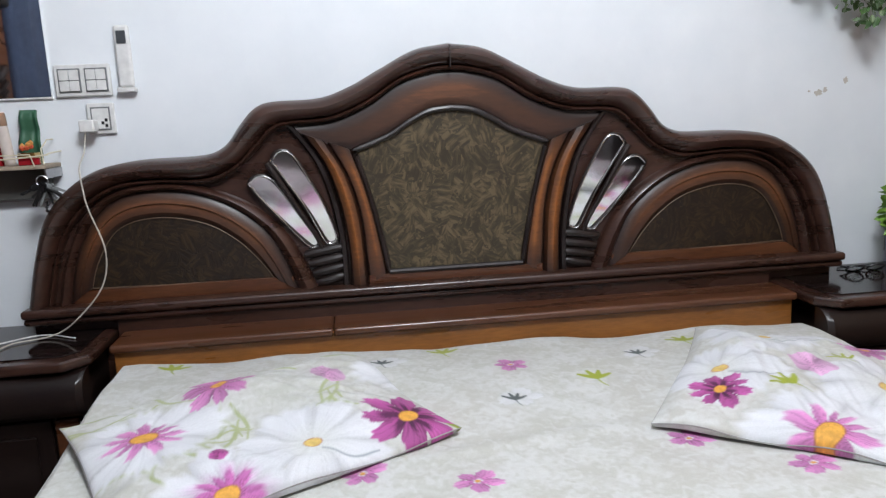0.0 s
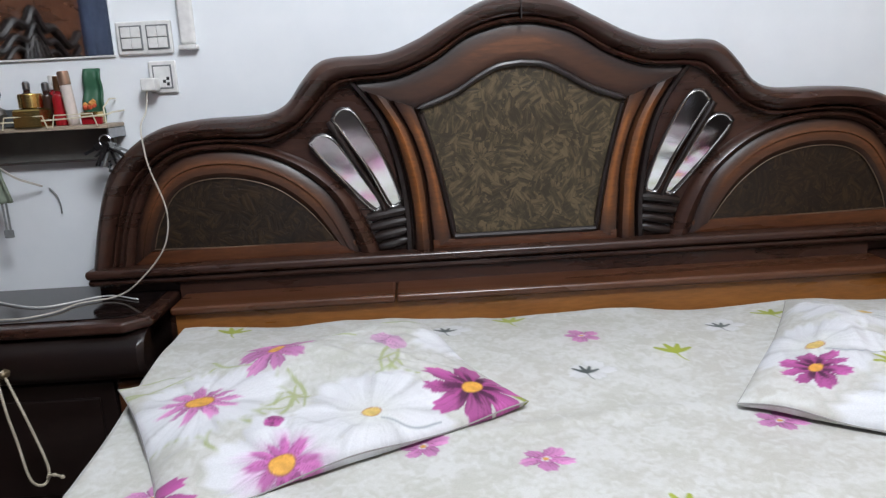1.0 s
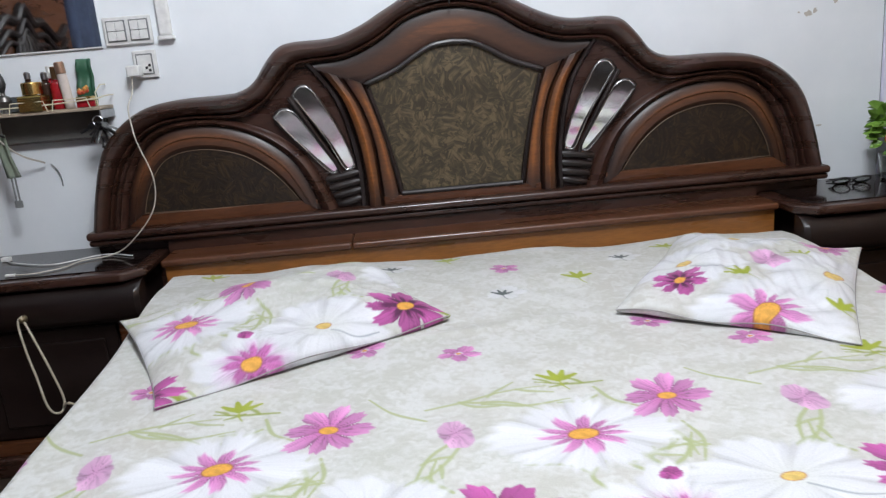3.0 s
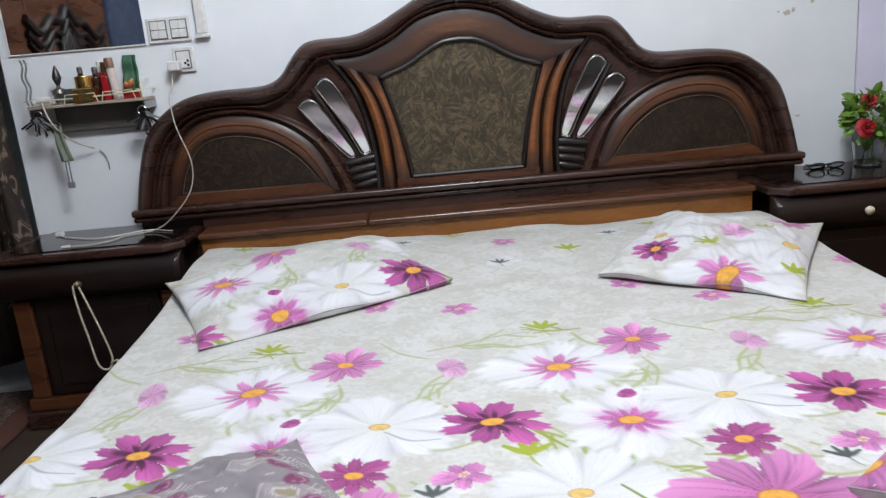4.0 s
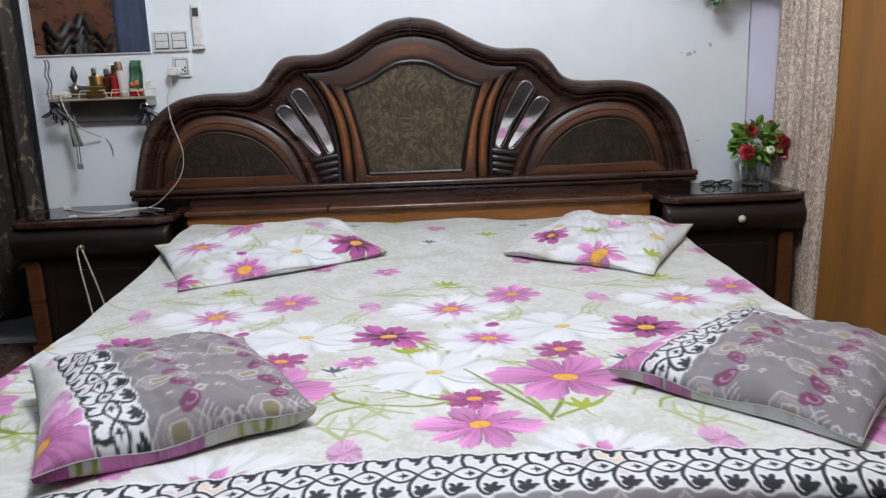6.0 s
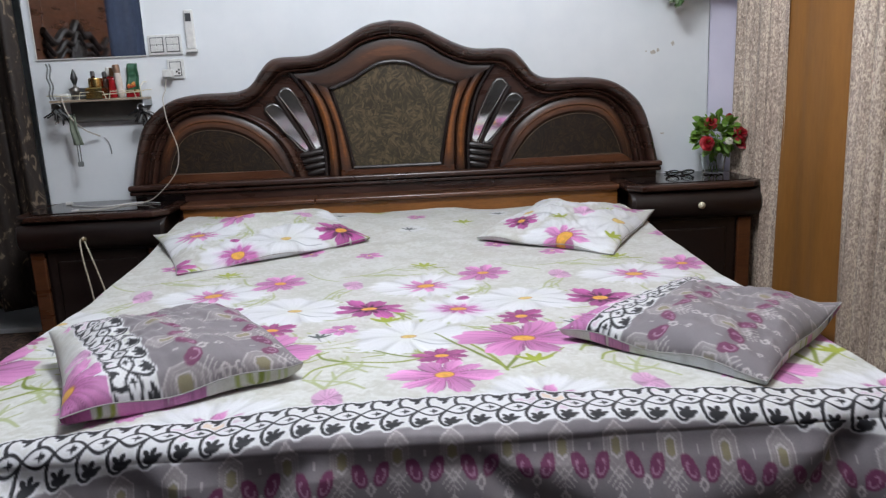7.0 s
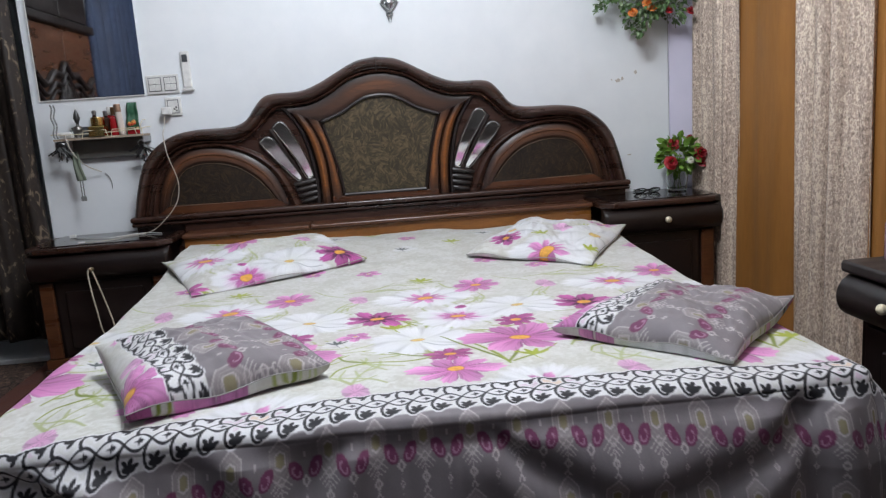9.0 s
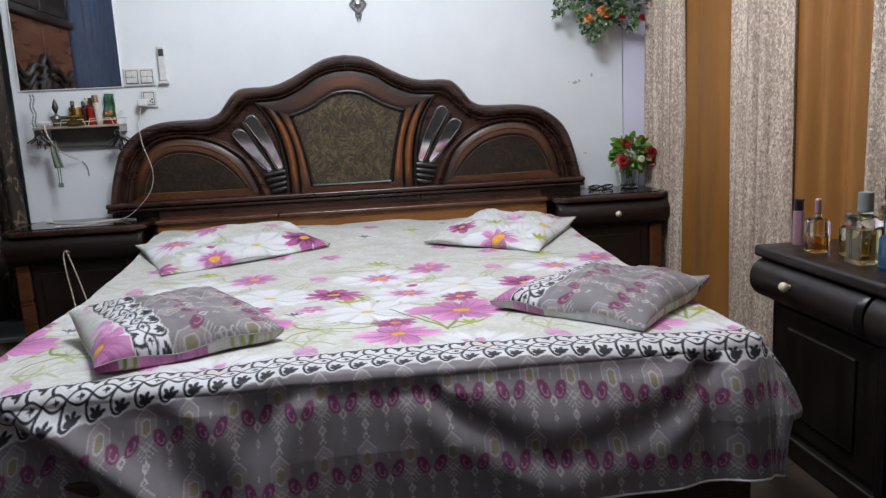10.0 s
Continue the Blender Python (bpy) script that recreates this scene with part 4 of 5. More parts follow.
PIPING = plain("pale_seam_thread", (0.33, 0.32, 0.31), 0.8)


def pillow(name, centre, turn, w, h, puff, dye_top, dye_low, label, tips=(0, 0, 0, 0), lean=(0, 0), seed=1, lifted=0.0, pulled=((0, 0),) * 4):
    """A soft cushion: two bulged faces that meet at a seam, with pointed corners."""
    n, m = int(w / .0028), int(h / .0028)
    bunched = lambda k: .55 * np.linspace(-1, 1, k) + .45 * np.sin(np.linspace(-1, 1, k) * math.pi / 2)
    A, B = np.meshgrid(bunched(n), bunched(m))
    a, b = A.ravel(), B.ravel()
    ca, sa = math.cos(radians(turn)), math.sin(radians(turn))
    pinch = 1 - .055 * (1 - a * a) ** .8 * np.abs(b) ** 4
    pinch2 = 1 - .055 * (1 - b * b) ** .8 * np.abs(a) ** 4
    lx, ly = a * w / 2 * pinch2, b * h / 2 * pinch
    bulge = ((1 - np.abs(a) ** 2.6) * (1 - np.abs(b) ** 2.6)) ** .55
    crumple = (lattice(a * 2.4 + 7, b * 2.4 + 7, seed) - .5) * .018 + (lattice(a * 9 + 7 + b * 2, b * 8 + 3, seed + 1) - .5) * .010 + (lattice(a * 20 + b * 9, b * 5 - a * 4, seed + 2) - .5) * .004
    corner = np.zeros_like(a)
    for (ka, kb), up in zip(((-1, -1), (1, -1), (1, 1), (-1, 1)), tips):
        corner += up * np.clip((1 + ka * a) / 2, 0, 1) ** 3 * np.clip((1 + kb * b) / 2, 0, 1) ** 3
    seam = .012 + lifted + corner + lean[0] * a + lean[1] * b + .006 * np.sin(a * 6 + b * 4 + seed)
    top = seam + bulge * (puff + crumple)
    rise = bed_rise(centre[0] + lx * ca - ly * sa, centre[1] + lx * sa + ly * ca)
    low = np.maximum(seam - bulge ** .4 * (.03 + lifted * 1.4), .003 + 0 * seam)
    wx, wy = centre[0] + lx * ca - ly * sa, centre[1] + lx * sa + ly * ca
    for (ka, kb), (px, py) in zip(((-1, -1), (1, -1), (1, 1), (-1, 1)), pulled):
        share_of = (1 + ka * a) / 2 * (1 + kb * b) / 2
        wx, wy = wx + px * share_of, wy + py * share_of
    pts = np.concatenate([np.stack([wx, wy, centre[2] + rise + top], 1), np.stack([wx, wy, centre[2] + rise + np.minimum(low, top - .0015)], 1)])
    f = grid_faces(m, n)
    rim = np.concatenate([np.arange(n - 1), np.arange(m - 1) * n + n - 1, np.arange(n - 1)[::-1] + 1 + (m - 1) * n, np.arange(m - 1)[::-1] * n + n])
    nxt = np.roll(rim, -1)
    side = np.stack([rim, rim + n * m, nxt + n * m, nxt], 1)
    faces = np.concatenate([f, f[:, ::-1] + n * m, side])
    dye = np.concatenate([dye_top(lx, ly, wx, wy), dye_low(lx, ly, wx, wy)])
    ob = cloth(name, pts, faces, dye, label, "pillow")
    part("piping", tube((pts[rim] * .5 + pts[rim + n * m] * .5)[::5], .0014, 6, True), PIPING, ob, "pale stitched seam")
    return ob


def pillow_print_one(lx, ly, wx, wy):
    return meadow(lx + .166, ly + .79)


def pillow_print_two(lx, ly, wx, wy):
    col = cotton(wx, wy)
    for kind, x, y, k, turn in (("white", 1.20, 1.27, 1.2, .3), ("white_star", .995, 1.15, 1.08, .4), ("white", .92, 1.40, 1.0, 1.2), ("white", 1.10, 1.55, 1.0, 2.0), ("plum", .885, 1.33, .66, 2.0), ("pink", 1.29, 1.47, .80, 1.1), ("bud", 1.11, 1.38, 1.1, 0), ("leaf", 1.14, 1.14, .9, -40), ("leaf", 1.02, 1.30, 1.0, 30), ("leaf", 1.19, 1.39, .8, 0)):
        flower(col, wx, wy, kind, x, y, k, turn, int(x * 30))
    return col


def grey_print(edge, skew=0.0):
    """Flowered strip, black vine border, then grey cloth, along the cushion's own length."""
    def dye(lx, ly, wx, wy):
        f = lx - edge - skew * ly
        col = meadow(ly + .40, f + .10)
        flower(col, lx, ly, "pink", edge - .052, -.165, 1.30, .2, 3)
        grey = np.nonzero(f > .078)[0]
        col[grey] = ikat(ly[grey] + .02, f[grey] - .092)
        band = np.nonzero((f > -.006) & (f < .088))[0]
        lay(col, band, np.clip(f[band] / .010, 0, 1) * np.clip((.080 - f[band]) / .005, 0, 1) * .62, (0.60, 0.60, 0.61))
        scrollwork(col, band, ly[band], 1 - f[band] / .080, .042, .080)
        return col
    return dye


pillow("pillow", (-.005, 1.385, .452), 26, .63, .43, .044, pillow_print_one, pillow_print_one, "white pillow printed with magenta and white flowers", (-.008, .0, 0, .012), seed=31)
pillow("pillow", (1.075, 1.385, .452), -34, .47, .54, .050, pillow_print_two, pillow_print_two, "white pillow with pink flowers lying askew", (0, -.004, .014, 0), seed=35, pulled=((0, 0), (0, 0), (-.035, -.004), (0, 0)))
pillow("cushion", (.016, .283, .450), 29, .42, .42, .080, grey_print(-.150, -.12), lambda a, b, x, y: meadow(a + .2, b + .5), "grey patterned cushion with a flowered black-scroll border", (.012, .012, .01, .046), seed=41, lifted=.012, pulled=((0, 0), (0, 0), (0, 0), (.03, -.012)))
pillow("cushion", (1.115, .325, .450), -44, .44, .40, .060, grey_print(-.165, -.05), lambda a, b, x, y: meadow(a + .1, b + .3), "grey patterned cushion with black scrollwork and pointed corners", (.006, -.004, .030, .01), seed=47, lifted=.010, pulled=((0, 0), (-.015, 0), (0, 0), (.085, .005)))


# ---- bedside cabinets ----
def roll_front(lo, hi, y_front, z_lo, z_hi, axis="x", back=.06):
    """A drawer front that bulges like a half roll between lo and hi."""
    bm = bmesh.new()
    prof = []
    mid, half = (z_lo + z_hi) / 2, (z_hi - z_lo) / 2
    for k in range(13):
        a = -math.pi / 2 + math.pi * k / 12
        prof.append((y_front + back * (1 - math.cos(a) ** .8), mid + half * math.sin(a)))
    prof += [(y_front + back + .01, z_hi), (y_front + back + .01, z_lo)]
    rows = []
    for e, inset in ((lo, .012), (lo + .012, 0), (hi - .012, 0), (hi, .012)):
        rows.append([bm.verts.new((e, min(p + inset, y_front + back + .01), q)) for p, q in prof])
    for a, b in zip(rows, rows[1:]):
        for k in range(len(prof)):
            j = (k + 1) % len(prof)
            bm.faces.new((a[k], a[j], b[j], b[k]))
    bm.faces.new(rows[0][::-1])
    bm.faces.new(rows[-1])
    if axis == "y":
        # the front looks towards -x instead of -y
        for v in bm.verts:
            v.co = Vector((v.co.y, v.co.x, v.co.z))
    bmesh.ops.recalc_face_normals(bm, faces=bm.faces)
    return bm


def chamfered(lo, hi, cut, bevel):
    """A board with its two front corners cut off."""
    bm = bmesh.new()
    (x0, y0, z0), (x1, y1, z1) = lo, hi
    f = bm.faces.new([bm.verts.new((x, y, z0)) for x, y in ((x0 + cut, y0), (x1 - cut, y0), (x1, y0 + cut), (x1, y1), (x0, y1), (x0, y0 + cut))])
    for v in bmesh.ops.extrude_face_region(bm, geom=[f])["geom"]:
        if isinstance(v, bmesh.types.BMVert):
            v.co.z = z1
    bmesh.ops.recalc_face_normals(bm, faces=bm.faces)
    bmesh.ops.bevel(bm, geom=bm.edges[:], offset=bevel, segments=3, affect="EDGES", profile=0.5)
    return bm


def bedside(x0, x1, label):
    c = (x0 + x1) / 2
    ob = tagged(empty("bedside_cabinet", (c, 1.9, 0)), label, "bedside cabinet", "bedside cabinets")
    part("body", block((x0 + .035, 1.775, .06), (x1 - .035, 2.085, .53), .004), WOOD_BLACK, ob)
    part("plinth", block((x0 + .015, 1.735, 0), (x1 - .015, 2.085, .058), .008, 3), WOOD_DARK, ob)
    part("plinth_rail", block((x0 + .025, 1.752, .059), (x1 - .025, 1.80, .098), .004), WOOD_MID, ob)
    top = part("top", chamfered((x0, 1.725, .540), (x1, 2.085, .566), .05, .008), WOOD_DARK, ob)
    part("top_panel", chamfered((x0 + .045, 1.765, .566), (x1 - .03, 2.080, .5695), .03, .001), GLOSS_TOP, top, "dark high-gloss panel")
    drawer = part("drawer", roll_front(x0 + .012, x1 - .012, 1.712, .425, .538), WOOD_BLACK, ob)
    door = part("door", block((x0 + .105, 1.765, .105), (x1 - .105, 1.774, .415), .003), WOOD_BLACK, ob)
    part("door_moulding", block((x0 + .14, 1.759, .14), (x1 - .14, 1.7645, .38), .005, 3), WOOD_BLACK, door)
    for a in (x0 + .04, x1 - .095):
        part("pilaster", block((a, 1.755, .10), (a + .055, 1.774, .42), .006, 3), WOOD_MID, ob, "orange-brown pilaster")
    return ob, drawer


bedL, drawerL = bedside(-1.015, -.425, "dark glossy bedside cabinet with a cable lying on top")
bedR, drawerR = bedside(1.368, 1.912, "dark glossy bedside cabinet with a rolled drawer front and vase")


def knob(at, mat, parent, facing="y", r=.014):
    m = Matrix.Rotation(radians(90), 4, "X") if facing == "y" else Matrix.Rotation(radians(-90), 4, "Y")
    return part("knob", lathe([(.005, -.004), (.006, .006), (.010, .010), (r, .017), (r * .95, .023), (r * .6, .028), (.001, .030)], at, 18, m), mat, parent, "cream round knob")


knob((1.645, 1.714, .484), IVORY, drawerR)
knob((-.735, 1.714, .474), plain("dull_brass", (0.22, 0.17, 0.10), 0.4, 0.6), drawerL, "y", .010)

# ---- dresser by the curtains ----
# darker copy of the black-brown wood: the dresser's shade is in the colour
WOOD_DRESSER_SHADED = noisy("shaded_black_brown_wood", (0.0035, 0.002, 0.0018), (0.010, 0.0052, 0.0044), 30.0, 0.42, (1, 4, 1), 0.05, coat=0.05)
DX, DY = 1.555, .395
dresser = tagged(empty("dresser", (1.72, -.3, 0)), "dark wooden dresser with rolled drawers holding perfume bottles", "dresser")
part("body", block((DX + .065, -1.0, .05), (1.875, DY - .03, .53), .004), WOOD_DRESSER_SHADED, dresser)
part("plinth", block((DX + .045, -1.02, 0), (1.875, DY - .02, .06), .008, 3), WOOD_DRESSER_SHADED, dresser)
dtop = part("top", block((DX + .02, -1.04, .532), (1.885, DY, .563), .010, 4), WOOD_DRESSER_SHADED, dresser)
for i, (a, b) in enumerate(((-.080, DY - .008), (-.55, -.092), (-1.02, -.562))):
    d = part("drawer", roll_front(a, b, DX, .420, .531, "y"), WOOD_DRESSER_SHADED, dresser)
    knob((DX + .004, b - .205 if i == 0 else (a + b) / 2, .490), IVORY, d, "x", .013)
for i in range(3):
    a, b = DY - .04 - .462 * (i + 1), DY - .04 - .462 * i
    door = part("door", block((DX + .054, a + .02, .08), (DX + .064, b - .02, .405), .003), WOOD_DRESSER_SHADED, dresser)
    part("door_panel", block((DX + .046, a + .09, .13), (DX + .0535, b - .09, .36), .006, 3), WOOD_DRESSER_SHADED, door)
    part("stile", block((DX + .050, a - .012, .06), (DX + .0645, a + .016, .415), .006, 3), WOOD_DRESSER_SHADED, dresser)

# ---- curtains ----
def curtain(name, mat, y0, y1, x, amp, waves, label, z0=.03, z1=2.45, phase=0.0, along="y", seed=1):
    n, m = max(24, int(abs(y1 - y0) / .008)), 40
    verts = []
    for j in range(m):
        z = z0 + (z1 - z0) * j / (m - 1)
        k = 1 - j / (m - 1)
        for i in range(n):
            f = i / (n - 1)
            y = y0 + (y1 - y0) * f
            w = f * waves * 2 * math.pi + phase
            d = amp * (math.sin(w + .5 * math.sin(z * 1.3 + seed)) + .35 * math.sin(2.3 * w + seed + z * .8)) * (.75 + .35 * k)
            edge = .006 * math.sin(z * 2.1 + seed)
            verts.append((x + d, y + edge, z) if along == "y" else (y + edge, x + d, z))
    faces = [(j * n + i, j * n + i + 1, (j + 1) * n + i + 1, (j + 1) * n + i) for j in range(m - 1) for i in range(n - 1)]
    ob = raw(name, verts, faces, mat, None, "", True, 180)
    sol = ob.modifiers.new("thickness", "SOLIDIFY")
    sol.thickness = .003
    return tagged(ob, label, "curtain", "curtains along the side wall" if along == "y" else "")


curtain("lace_curtain", LACE, 1.660, 2.095, 1.925, .022, 4.4, "beige lace curtain with sequins hanging by the bed", seed=1)
curtain("tan_curtain", CURTAIN_TAN, 1.165, 1.705, 1.946, .008, 1.6, "plain tan curtain panel between lace panels", seed=2)
curtain("lace_curtain", LACE, .780, 1.215, 1.925, .026, 4.3, "pinkish lace curtain with sequins in soft folds", seed=3)
curtain("tan_curtain", CURTAIN_TAN, .360, .830, 1.945, .026, 3.2, "plain tan curtain gathered in deep folds", seed=4)
curtain("lace_curtain", LACE, -.03, .41, 1.925, .026, 4.1, "pinkish lace curtain with sequins behind the dresser", seed=5)
curtain("tan_curtain", CURTAIN_TAN, -.60, .02, 1.950, .014, 2.4, "plain tan curtain behind the dresser", seed=6)
curtain("lace_curtain", LACE, -1.1, -.54, 1.930, .019, 3.0, "pinkish lace curtain at the dresser's end", seed=7)
rod = part("curtain_rod", tube([(1.935, 2.10, 2.47), (1.935, -1.2, 2.47)], .014, 10), CHROME)
tagged(rod, "grey metal curtain rod along the side wall", "curtain rod")
curtain("door_curtain", BROCADE, -1.95, -1.035, 2.055, .030, 6.0, "dark brown brocade curtain covering the doorway", z0=.12, z1=2.25, along="x", seed=8)
rod = part("curtain_rod", tube([(-1.98, 2.055, 2.27), (-1.03, 2.055, 2.27)], .012, 10), CHROME)
tagged(rod, "grey metal rod over the curtained doorway", "curtain rod")

# ---- rug ----
rug = tagged(empty("rug", (-1.3, 1.2, 0)), "dark brown patterned rug with a reddish border", "rug")
part("field", block((-1.95, .2, .001), (-1.115, 2.06, .012), .004), RUG, rug)
part("border", block((-1.113, .2, .001), (-1.02, 2.06, .013), .005), noisy("reddish_pile", (0.055, 0.018, 0.012), (0.11, 0.04, 0.026), 90.0, 0.9), rug, "reddish-brown woven border")

# ---- wardrobe seen in the wall mirror ----
wardrobe = tagged(empty("wardrobe", (-1.7, .7, 0)), "tall brown wardrobe with dark carved wave ornament", "wardrobe")
part("body", block((-1.99, .17, .02), (-1.43, 1.55, 2.32), .006), WOOD_BLACK, wardrobe)
part("cornice", block((-1.995, .15, 1.66), (-1.375, 1.57, 1.715), .015, 3), WOOD_BLACK, wardrobe)
for i in range(3):
    a = .185 + i * .452
    door = part("door", block((-1.428, a, .10), (-1.405, a + .446, 1.655), .006, 3), WOOD_MID, wardrobe)
for dz, r in ((0, .022), (-.06, .017), (-.105, .013)):
    wave = [(-1.396, .70 + (f - .5) * .86, 1.345 + dz + .095 * math.exp(-((f - .5) / .085) ** 2) - .035 * math.cos((f - .5) * 17) * (1 - math.exp(-((f - .5) / .1) ** 2))) for f in np.linspace(0, 1, 60)]
    part("carved_wave", tube(wave, r, 8), WOOD_BLACK, wardrobe, "black carved wave")
for k in range(7):
    f = (k - 3) * .040
    part("carved_reed", tube([(-1.398, .70 + f * .6, 1.33), (-1.390, .70 + f, 1.23), (-1.394, .70 + f * 1.6, 1.12), (-1.398, .70 + f * 2.3, 1.02)], [.008, .014, .012, .005], 8), WOOD_BLACK, wardrobe)
for i in range(3):
    a = .185 + i * .452
    part("upper_door", block((-1.428, a, 1.725), (-1.405, a + .446, 2.31), .006, 3), WOOD_BLACK, wardrobe)
# clothes hanging beyond the wardrobe
verts, faces = [], []
n, m = 70, 30
for j in range(m):
    for i in range(n):
        f = i / (n - 1)
        verts.append((-1.42 + .028 * math.sin(f * 70 + .4 * math.sin(j * .3)) + .02 * math.sin(f * 9), .15 - 1.75 * f, .55 + 1.65 * j / (m - 1)))
faces = [(j * n + i, j * n + i + 1, (j + 1) * n + i + 1, (j + 1) * n + i) for j in range(m - 1) for i in range(n - 1)]
robe = raw("hanging_cloth", verts, faces, BLUE_CLOTH, None, "", True, 180)
robe.modifiers.new("thickness", "SOLIDIFY").thickness = .004
tagged(robe, "dark blue cloth hanging from a rail beside the wardrobe", "cloth")
rail = part("clothes_rail", tube([(-1.41, .165, 2.205), (-1.41, -1.66, 2.205)], .012, 10), CHROME)
tagged(rail, "metal rail that carries the blue cloth", "rail")

# ---- wall mirror, switches, remote ----
mirror = tagged(empty("wall_mirror", (-.77, Y1, 1.16)), "frameless rectangular wall mirror above a small shelf", "mirror")
part("glass", block((-.991, Y1 - .008, 1.163), (-.549, Y1 - .001, 1.80)), MIRROR, mirror, "silvered mirror glass", False)
part("edge_strip", block((-.993, Y1 - .0085, 1.158), (-.547, Y1 - .001, 1.1625), .001), PLASTIC, mirror)
part("edge_strip", block((-.998, Y1 - .0085, 1.158), (-.9915, Y1 - .001, 1.80), .001), PLASTIC, mirror)


def plate(name, x0, z0, x1, z1, label):
    ob = tagged(empty(name, ((x0 + x1) / 2, Y1, z0)), label, name.replace("_", " "))
    part("face_plate", block((x0, Y1 - .012, z0), (x1, Y1 - .0005, z1), .004, 3), PLASTIC, ob)
    return ob


sw = plate("light_switch", -.537, 1.160, -.398, 1.241, "white double switch plate with worn grey keys")
for gx in (-.527, -.461):
    part("key_frame", block((gx, Y1 - .0145, 1.170), (gx + .056, Y1 - .0125, 1.231), .001), PLASTIC_GREY, sw)
    for kx in (0, 1):
        for kz in (0, 1):
            part("key", block((gx + .004 + kx * .0245, Y1 - .019, 1.174 + kz * .0275), (gx + .0275 + kx * .0245, Y1 - .0147, 1.1995 + kz * .0275), .0015), PLASTIC, sw)
so = plate("wall_socket", -.468, 1.062, -.399, 1.142, "white wall socket with a charger plugged in")
part("key_frame", block((-.458, Y1 - .0145, 1.072), (-.409, Y1 - .0125, 1.132), .001), PLASTIC_GREY, so)
part("socket_face", block((-.454, Y1 - .016, 1.076), (-.413, Y1 - .0147, 1.128), .001), PLASTIC, so)
for px, pz in ((-.420, 1.098), (-.420, 1.084), (-.429, 1.091)):
    part("socket_hole", block((px - .0035, Y1 - .0172, pz - .004), (px + .0035, Y1 - .0162, pz + .004), .001), BLACK, so)
charger = tagged(empty("charger", (-.455, Y1 - .03, 1.09)), "white phone charger with a long cable to the cabinet", "charger")
part("adapter", block((-.478, Y1 - .058, 1.068), (-.440, Y1 - .0175, 1.100), .005, 3), PLASTIC, charger)
lead = spline([(-.468, 2.065, 1.068), (-.470, 2.045, 1.02), (-.455, 1.95, .985), (-.444, 1.922, .93), (-.436, 1.918, .885), (-.409, 1.918, .782), (-.428, 1.918, .692), (-.50, 1.918, .612), (-.56, 1.922, .5775), (-.64, 1.89, .5735), (-.665, 1.83, .5730), (-.72, 1.790, .5730), (-.78, 1.790, .5730)], 110)
part("cable", tube(lead, .0020, 8), CABLE, charger)
part("connector", block((-.805, 1.785, .570), (-.778, 1.795, .577), .002), PLASTIC, charger)
lead2 = tube(spline([(-.50, 1.90, .573), (-.60, 1.95, .573), (-.72, 1.88, .573), (-.86, 1.95, .573), (-.90, 1.99, .574)], 40), .0018, 6)
tagged(part("thin_cable", lead2, PLASTIC, None), "thin white cable lying on the cabinet", "cable")
plug2 = part("plug", block((-.915, 1.985, .570), (-.890, 2.005, .583), .003), PLASTIC)
tagged(plug2, "small white plug lying on the cabinet", "plug")

remote = tagged(empty("remote_control", (-.358, Y1, 1.17)), "white air conditioner remote in a wall holder", "remote control")
part("holder", block((-.382, Y1 - .026, 1.166), (-.335, Y1 - .0005, 1.178), .003), PLASTIC, remote)
part("remote_body", block((-.378, Y1 - .0205, 1.1785), (-.339, Y1 - .003, 1.335), .008, 4), PLASTIC, remote)
part("display", block((-.370, Y1 - .0225, 1.288), (-.347, Y1 - .0207, 1.320), .002), SCREEN_GREY, remote, "dark grey display")


# ---- small shelf under the mirror ----
shelf = tagged(empty("wall_shelf", (-.735, 2.05, .98)), "small wire-railed wall shelf crowded with perfume bottles", "shelf")
part("board", block((-.922, 1.994, .985), (-.548, 2.100, .995), .002), noisy("worn_board", (0.26, 0.20, 0.14), (0.40, 0.33, 0.25), 40.0, 0.5), shelf)
part("apron", block((-.880, 2.085, .905), (-.575, 2.1065, .984), .002), SHELF_GREY, shelf, "grey laminate apron")
part("apron_edge", block((-.884, 2.080, .900), (-.571, 2.106, .9045), .001), CHROME, shelf)
rail_pts = spline([(-.925, 2.10, 1.020), (-.925, 2.02, 1.016), (-.918, 1.992, 1.012), (-.80, 1.990, 1.010), (-.66, 1.990, 1.012), (-.553, 1.992, 1.018), (-.545, 2.02, 1.022), (-.545, 2.10, 1.024)], 60)
part("rail", tube(rail_pts, .0022, 6), IVORY, shelf)
for x in (-.80, -.68):
    part("rail_loop", tube([(x, 1.989, .992), (x + .008, 1.988, 1.022), (x + .10, 1.988, 1.022), (x + .108, 1.989, .992)], .0018, 6), IVORY, shelf)
for x in (-.916, -.552):
    part("bracket", block((x - .003, 1.995, .960), (x + .003, 2.105, .984), .002), CHROME, shelf)
part("side_frame", tube([(-.552, 1.995, .996), (-.556, 2.0, 1.035), (-.562, 2.06, 1.055), (-.562, 2.10, 1.055)], .002, 6), IVORY, shelf)


def bottle(name, x, y, z, profile, mat, label, cap=None, cap_mat=None, square=0.0, tilt=0.0, liquid=None):
    """A bottle with a cap of its own, standing at (x, y, z)."""
    ob = tagged(empty(name, (x, y, z)), label, "bottle")
    m = Matrix.Rotation(radians(tilt), 4, "Y")
    part("flask", lathe(profile, (x, y, z), 24, m, square), mat, ob)
    if cap:
        part("cap", lathe(cap, (x, y, z), 18, m, 0), cap_mat, ob)
    if liquid:
        part("liquid", lathe(liquid[0], (x, y, z), 24, m, square), liquid[1], ob)
    return ob


